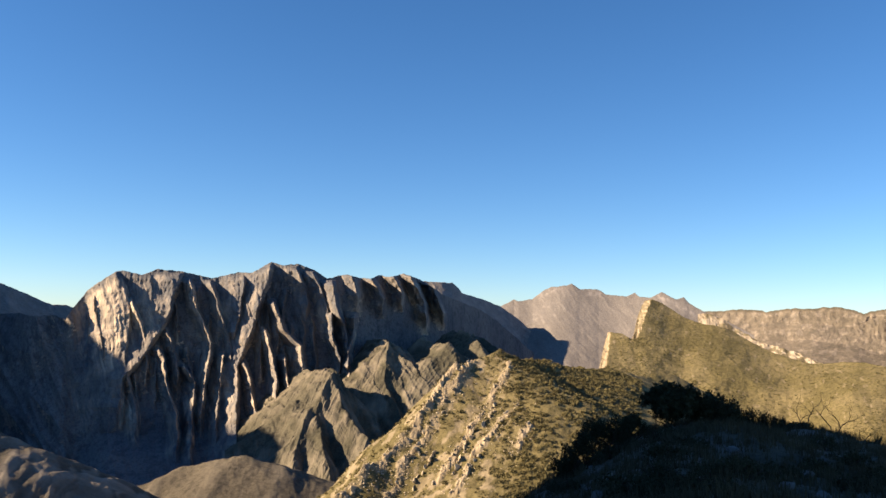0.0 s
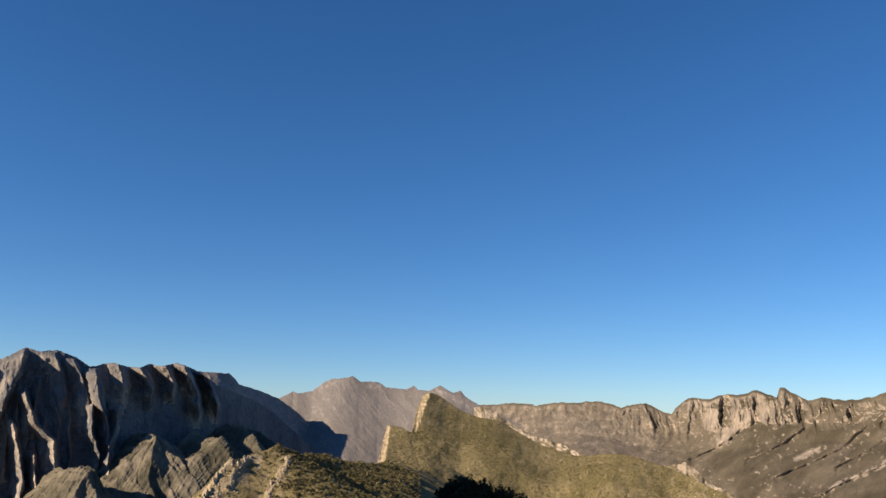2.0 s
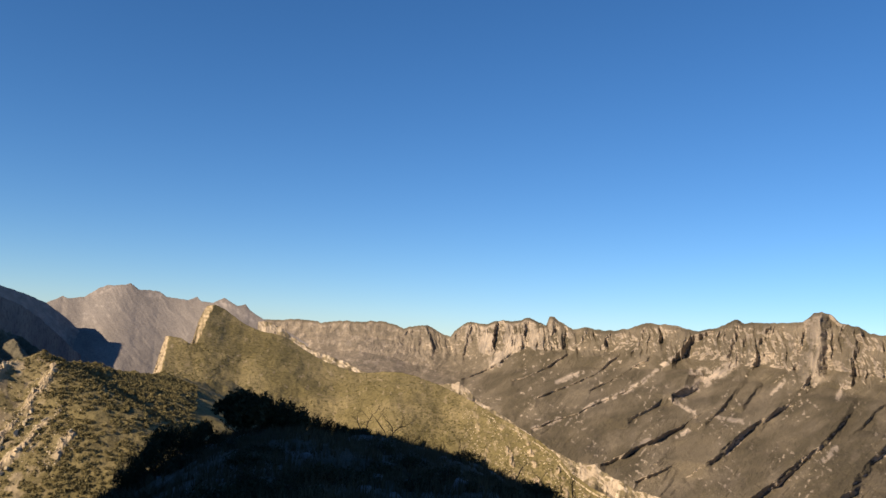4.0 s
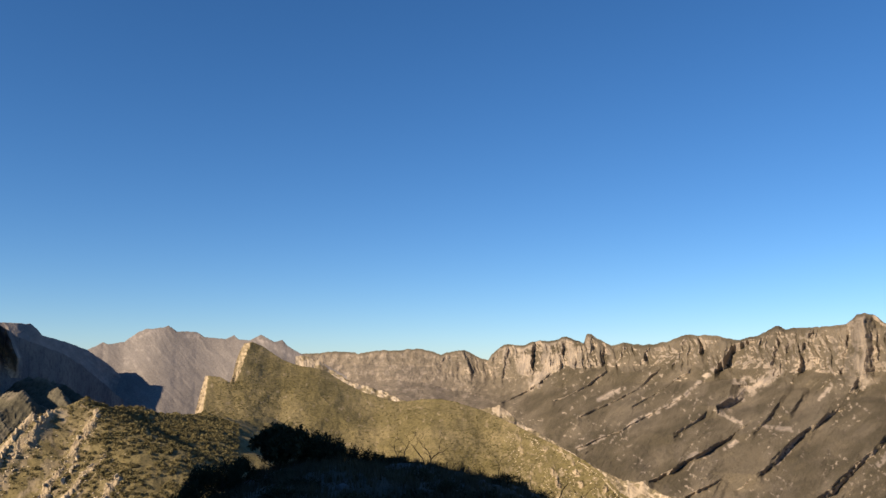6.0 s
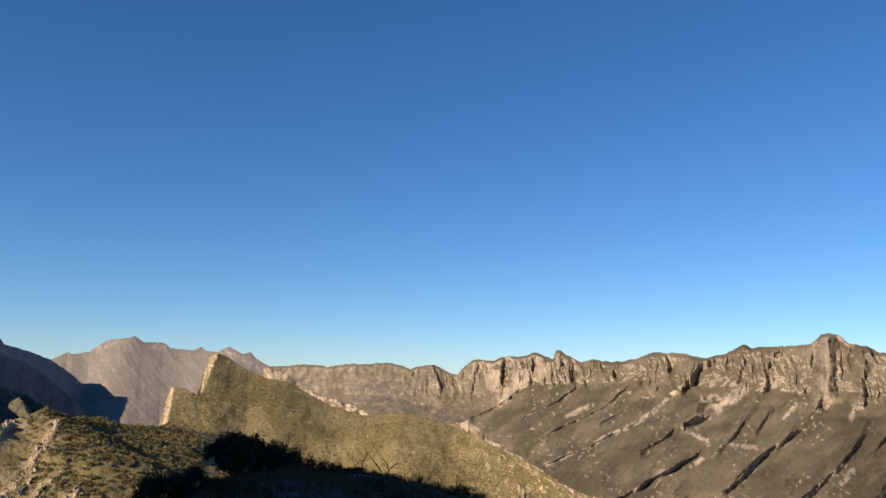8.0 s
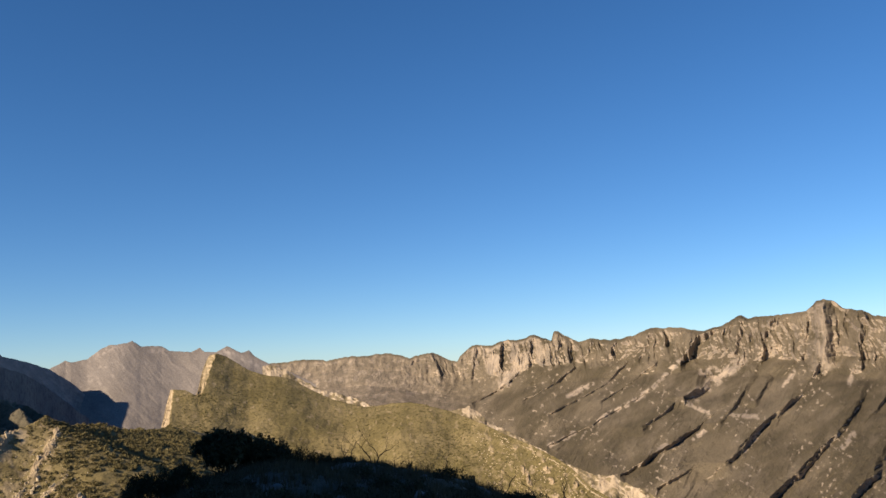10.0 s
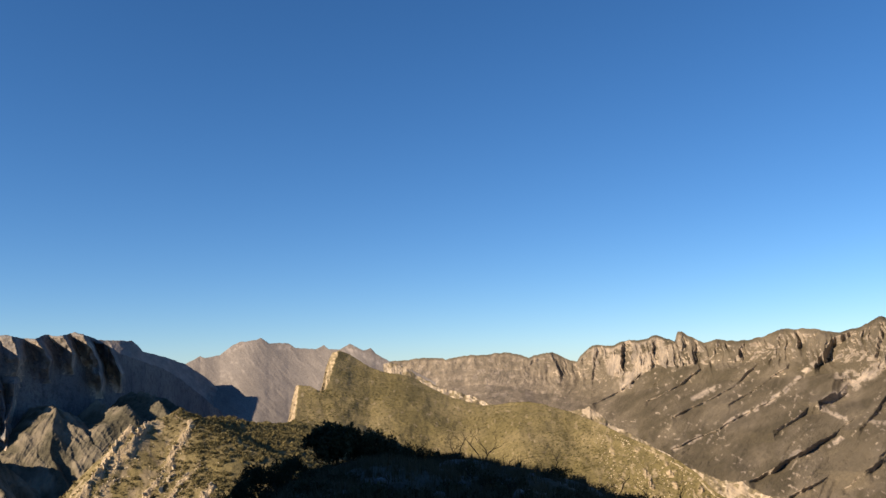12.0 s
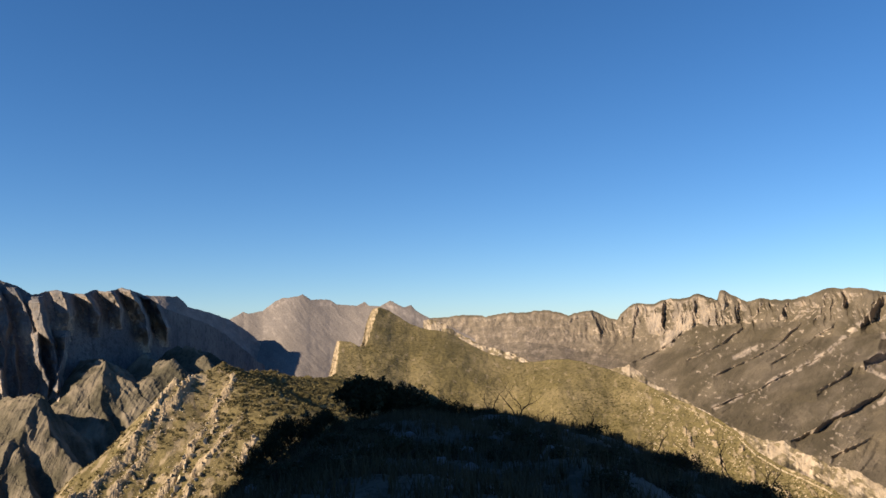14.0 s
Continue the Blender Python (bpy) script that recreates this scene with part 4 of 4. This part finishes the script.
near_c, near_r = scatter(-8, 13, 148, 290, 12500, 0.72, lambda x, y, a, r: smooth(2.5, 5.5, a) * 1.0 * smooth(-1.0, -0.1, fbm(x, y, 16, 3)) + 0.07)
tiny_c, tiny_r = scatter(-8, 7, 150, 208, 8000, 0.36, lambda x, y, a, r: 0.1 + 0.5 * smooth(-0.2, 0.4, fbm(x, y, 8, 3)))


def scatter_face(az0, az1, n, size):
    az = rnd.uniform(az0, az1, n)
    top = np.interp(az, ridge_face.az, ridge_face.top)
    el = top - rnd.uniform(0.0, 1.0, n) ** 0.8 * np.interp(az, (11, 12.5, 14, 25, 40), (4, 4, 7, 6, 5))
    p = ridge_face.place(az, el)
    ok = (0.2 + 0.8 * smooth(-0.35, 0.35, fbm(p[:, 0], p[:, 1], 45, 4)) > rnd.uniform(0, 1, n)) & (az > 11.2) & ((az > 13.6) | (el < -0.7))
    return p[ok], rnd.uniform(0.45, 1.3, ok.sum()) ** 1.3 * size


far_c, far_r = scatter_face(11, 44, 18000, 0.5)
for name, cloud, mat, words in (("knoll_scrub", np.concatenate((leaf_cloud(rnd, near_c, near_r, 56, 0.30), leaf_cloud(rnd, tiny_c, tiny_r, 16, 0.5))), M_SCRUB, "dark olive scrub bushes crowded over the near knoll"),
                                ("slope_scrub", leaf_cloud(rnd, far_c, far_r, 22, 0.38), M_OLIVE, "olive and yellow scrub dotted over the long slope")):
    tagged(new(name, tri_mesh(name, cloud, mat)), words, "scrub", kind="stuff")

# ---- limestone slabs along the ribs of the ridge ----
SLABS = [stone_mesh("limestone_slab", 40 + k, M_STONE) for k in range(6)]
rr = random.Random(5)


def slab(x, y, z, size, owner, heading=None, upright=1.0):
    ob = new("limestone_slab", SLABS[rr.randrange(6)])
    ob.matrix_basis = (pose(x, y, z + 0.1 * size * upright, rr.uniform(-22, 22), rr.uniform(-22, 22), rr.uniform(0, 180) if heading is None else heading + rr.gauss(0, 14))
                       @ Matrix.Diagonal((size * rr.uniform(1.2, 3.0), size * rr.uniform(0.5, 0.9), size * upright * rr.uniform(0.7, 1.4), 1)))
    ob.parent = owner


def on_rib(spread):
    x0, y0, x1, y1 = RIBS[rr.randrange(len(RIBS))]
    f = rr.random()
    return x0 + f * (x1 - x0) + rr.gauss(0, spread), y0 + f * (y1 - y0) + rr.gauss(0, spread)


def on_flank(spread):
    k = rr.randrange(7)
    el = rr.uniform(-11, -4)
    az = 31.2 + 1.55 * k - 0.30 * (el + 6) + rr.gauss(0, spread)
    top = float(np.interp(az, ridge_face.az, ridge_face.top))
    return ridge_face.place(np.array((az,)), np.array((min(el, top - 0.3),)))[0]


for k in range(190):
    x, y = on_rib(0.5)
    slab(x, y, height_at(hill_land, x, y), rr.choice((0.25, 0.3, 0.35, 0.4, 0.5, 0.75)), knoll, 58)
for x0, y0, x1, y1 in ((6.5, 174, 2.6, 165.5), (-1.0, 173, -5.2, 166), (11.0, 182, 8.6, 176), (0.5, 189, -3.0, 182)):       # taller outcrops
    for k in range(9):
        f = k / 8
        x, y = x0 + f * (x1 - x0) + rr.gauss(0, 0.25), y0 + f * (y1 - y0) + rr.gauss(0, 0.25)
        slab(x, y, height_at(hill_land, x, y), rr.uniform(0.5, 0.95), knoll, 66, rr.uniform(1.0, 1.9))
for k in range(110):
    slab(*on_flank(0.16), rr.choice((0.25, 0.3, 0.4, 0.55)), scrub_ridge, None, 0.6)


# rubble between them, too small and too many to count
def rubble(name, spots, mat, label):
    tris = []
    for x, y, z, size in spots:
        me = SLABS[rr.randrange(6)]
        me.calc_loop_triangles()
        co = np.array([v.co for v in me.vertices]) @ np.array(Euler((rr.uniform(0, 6), rr.uniform(0, 6), rr.uniform(0, 6))).to_matrix())
        co = co * np.array((size * rr.uniform(0.8, 1.6), size, size * rr.uniform(0.6, 1.1))) + np.array((x, y, z + 0.1 * size))
        tris.append(co[np.array([t.vertices[:] for t in me.loop_triangles])])
    return tagged(new(name, tri_mesh(name, np.concatenate(tris), mat)), label, "rubble", kind="stuff")


px, py = np.array([on_rib(1.5) for k in range(1100)]).T
pz = hill_land(px[None], py[None])[0][0]
spots = [(x, y, z, rr.uniform(0.1, 0.33)) for x, y, z in zip(px, py, pz)] + [(*on_flank(0.25), rr.uniform(0.2, 0.6)) for k in range(1000)]
rubble("limestone_rubble", spots, M_STONE, "pale limestone rubble along the ribs of the ridge")

# ---- the lookout's plants ----
def ground_at(az, r):
    x, y = r * math.sin(radians(az)), r * math.cos(radians(az))
    return x, y, height_at(lookout_land, x, y)


def tube(bm, a, b, ra, rb, sides=5):
    axis = (b - a).normalized()
    side = axis.orthogonal().normalized()
    up = axis.cross(side)
    rings = []
    for c, r in ((a, ra), (b, rb)):
        rings.append([bm.verts.new(c + side * (r * math.cos(6.2832 * k / sides)) + up * (r * math.sin(6.2832 * k / sides))) for k in range(sides)])
    for k in range(sides):
        bm.faces.new((rings[0][k], rings[0][(k + 1) % sides], rings[1][(k + 1) % sides], rings[1][k]))
    bm.faces.new(rings[1])


def grow(bm, rnd_, p, d, length, r, depth, wild=0.45):
    """A crooked branch that forks."""
    for k in range(5):
        d = (d + Vector((rnd_.uniform(-wild, wild), rnd_.uniform(-wild, wild), rnd_.uniform(-0.2, 0.3)))).normalized()
        q = p + d * (length / 5)
        tube(bm, p, q, r, r * 0.86)
        p, r = q, r * 0.86
        if depth and k in (1, 3, 4):
            grow(bm, rnd_, p, (d + Vector((rnd_.uniform(-1, 1), rnd_.uniform(-1, 1), rnd_.uniform(-0.1, 0.7)))).normalized(), length * rnd_.uniform(0.35, 0.6), r * 0.7, depth - 1, wild)


def part(name, bm, material, parent, label=""):
    me = bpy.data.meshes.new(name)
    bm.to_mesh(me)
    bm.free()
    me.materials.append(material)
    ob = new(name, me)
    ob.parent = parent
    return tagged(ob, label)


def crest_shrub(az, r, width, top, seed, *rest):
    """A shrub whose top stands at a height angle from the lookout."""
    return shrub(az, r, width, r * math.tan(radians(top)) - ground_at(az, r)[2] + 0.05, seed, *rest)


def shrub(az, r, width, tall, seed, label="dense dark green evergreen shrub in shade", leaves=4200):
    x, y, z = ground_at(az, r)
    thing = new("shrub")
    thing.matrix_basis = pose(x, y, z - 0.05)
    tagged(thing, label, "shrub", "shrubs on the lookout")
    g = np.random.RandomState(seed)
    k = 9
    c = np.stack((g.uniform(-0.36, 0.36, k) * width, g.uniform(-0.36, 0.36, k) * width, g.uniform(0.15, 0.5, k) * tall), 1)
    c[0] = (0, 0, tall * 0.45)
    rad = g.uniform(0.28, 0.42, k) * width * 0.75
    squash = min(1.3, 0.55 * tall / (0.26 * width))
    me = tri_mesh("crown", leaf_cloud(g, c, rad, leaves // k, 0.13, squash), M_LEAF)
    co = np.zeros(len(me.vertices) * 3, np.float32)
    me.vertices.foreach_get("co", co)
    co = co.reshape(-1, 3)
    co[:, 2] = np.clip(co[:, 2], -0.3, None) * tall / max(np.percentile(co[:, 2], 99.5), 0.1)
    me.vertices.foreach_set("co", co.reshape(-1))
    crown = new("crown", me)
    crown.parent = thing
    rn = random.Random(seed)
    for j in range(4):
        bm = bmesh.new()
        grow(bm, rn, Vector((0, 0, 0)), Vector((rn.uniform(-0.7, 0.7), rn.uniform(-0.7, 0.7), 1)).normalized(), tall * 0.75, 0.025, 1)
        part("stem", bm, M_BARK, thing)
    return thing


def bare_shrub(az, r, tall, seed, stems, lean=0.0):
    x, y, z = ground_at(az, r)
    thing = new("dead_shrub")
    thing.matrix_basis = pose(x, y, z - 0.05)
    tagged(thing, "leafless dead shrub with crooked grey branches", "dead shrub", "dead shrubs on the lookout")
    rn = random.Random(seed)
    for j in range(stems):
        bm = bmesh.new()
        side = lean + rn.uniform(-0.5, 0.5)
        grow(bm, rn, Vector((rn.uniform(-0.15, 0.15), 0, 0)), Vector((side, rn.uniform(-0.3, 0.3), 1)).normalized(), tall * rn.uniform(0.7, 0.95), 0.024, 3, 0.62)
        part("stem", bm, M_BARK, thing)


def yucca(az, r, tall, seed):
    x, y, z = ground_at(az, r)
    g = np.random.RandomState(seed)
    n = 46
    a, e = g.uniform(0, 6.283, n), np.radians(g.uniform(25, 88, n))
    d = np.stack((np.cos(a) * np.cos(e), np.sin(a) * np.cos(e), np.sin(e)), 1)
    w = np.stack((-np.sin(a), np.cos(a), 0 * a), 1) * 0.022
    tip = d * tall * g.uniform(0.7, 1.05, (n, 1))
    me = tri_mesh("yucca", np.stack((-w, w, tip), 1), M_LEAF)
    ob = new("yucca", me)
    ob.matrix_basis = pose(x, y, z - 0.03)
    tagged(ob, "spiky dark yucca rosette among dry grass", "yucca", "yuccas on the lookout")


crest_shrub(16.1, 29.0, 2.4, -3.62, 1, "large rounded dark evergreen shrub on the ridge crest", 9000)
crest_shrub(17.5, 29.3, 1.7, -4.1, 3)
crest_shrub(14.9, 28.7, 1.1, -4.0, 2)
for k, (az, r, top) in enumerate(((12.5, 28.0, -5.6), (11.4, 27.6, -5.8), (10.4, 27.0, -6.0), (9.3, 26.4, -6.9), (8.4, 25.8, -7.8))):
    crest_shrub(az, r, 1.0, top, 4 + k)
for k, (az, top) in enumerate(((18.7, -4.85), (19.9, -5.0), (21.1, -5.35), (22.3, -5.65), (23.5, -5.95), (24.7, -6.2), (25.9, -6.5), (27.1, -6.8), (28.3, -7.1))):
    crest_shrub(az, 31.0, 1.05, top, 30 + k, "low dark evergreen shrub on the ridge crest", 1800)
for k in range(20):
    shrub(20.3 + 1.15 * k + rr.uniform(-0.4, 0.4), rr.uniform(30.5, 33.0), rr.uniform(0.7, 1.2), rr.uniform(0.28, 0.5), 20 + k, "low dark scrubby shrub among dry grass", 900)
for k in range(60):
    shrub(rr.uniform(6, 40), rr.uniform(13, 27), rr.uniform(0.6, 1.2), rr.uniform(0.25, 0.5), 60 + k, "low dark scrubby shrub among stones", 900)
for az, tall, stems, lean in ((22.9, 1.35, 2, -0.1), (24.6, 1.45, 3, 0.1), (26.2, 0.6, 2, 0.0), (29.4, 1.05, 2, -0.3), (32.8, 1.1, 2, 0.0), (35.4, 1.35, 2, -0.4), (37.2, 1.75, 2, 0.1), (39.4, 1.3, 3, 0.0), (41.0, 1.1, 2, 0.2)):
    bare_shrub(az, 31.3, tall, int(az * 10), stems, lean)
for az, tall in ((19.9, 0.75), (20.5, 0.6), (21.7, 0.6), (26.8, 0.55), (30.9, 0.65), (33.9, 0.5), (28.0, 0.5), (36.3, 0.5)):
    yucca(az, 31.0, tall, int(az * 7))

# dry grass all over the lookout
n = 5200
az, r = np.radians(rnd.uniform(0, 48, n)), np.sqrt(rnd.uniform(10 ** 2, 34 ** 2, n))
gx, gy = r * np.sin(az), r * np.cos(az)
gz = lookout_land(gx[None], gy[None])[0][0]
m = 12
a, e = rnd.uniform(0, 6.283, (n, m)), np.radians(rnd.uniform(45, 88, (n, m)))
d = np.stack((np.cos(a) * np.cos(e), np.sin(a) * np.cos(e), np.sin(e)), 2) * rnd.uniform(0.12, 0.38, (n, m, 1))
base = np.stack((gx, gy, gz - 0.02), 1)[:, None, :] + rnd.normal(0, 0.06, (n, m, 3)) * np.array((1, 1, 0))
w = np.stack((-np.sin(a), np.cos(a), 0 * a), 2) * 0.012
grass = new("dry_grass", tri_mesh("dry_grass", np.stack((base - w, base + w, base + d), 2).reshape(-1, 3, 3), M_STRAW))
tagged(grass, "dry straw-coloured grass tufts between the stones", "grass", kind="stuff")

# stones lying on the lookout
BOULDERS = [stone_mesh("boulder", 80 + k, M_BOULDER, 22) for k in range(5)]
for k in range(46):
    az, r = rr.uniform(6, 40), rr.uniform(11, 28)
    if k < 9:
        az, r = ((22, 17.5), (22.8, 17.0), (18.6, 21), (23.8, 14.5), (28.4, 16), (10.3, 15), (29.8, 18), (21.2, 16.5), (31.9, 31.5))[k]
    size = rr.uniform(0.1, 0.22) if k > 8 else rr.uniform(0.2, 0.36)
    x, y, z = ground_at(az, r)
    ob = new("boulder", BOULDERS[k % 5])
    ob.matrix_basis = pose(x, y, z + size * 0.12, rr.uniform(-20, 20), rr.uniform(-20, 20), rr.uniform(0, 360)) @ Matrix.Diagonal((size * 1.3, size, size * 0.7, 1))
    tagged(ob, "angular grey limestone boulder half sunk in dry grass", "boulder", "boulders on the lookout")
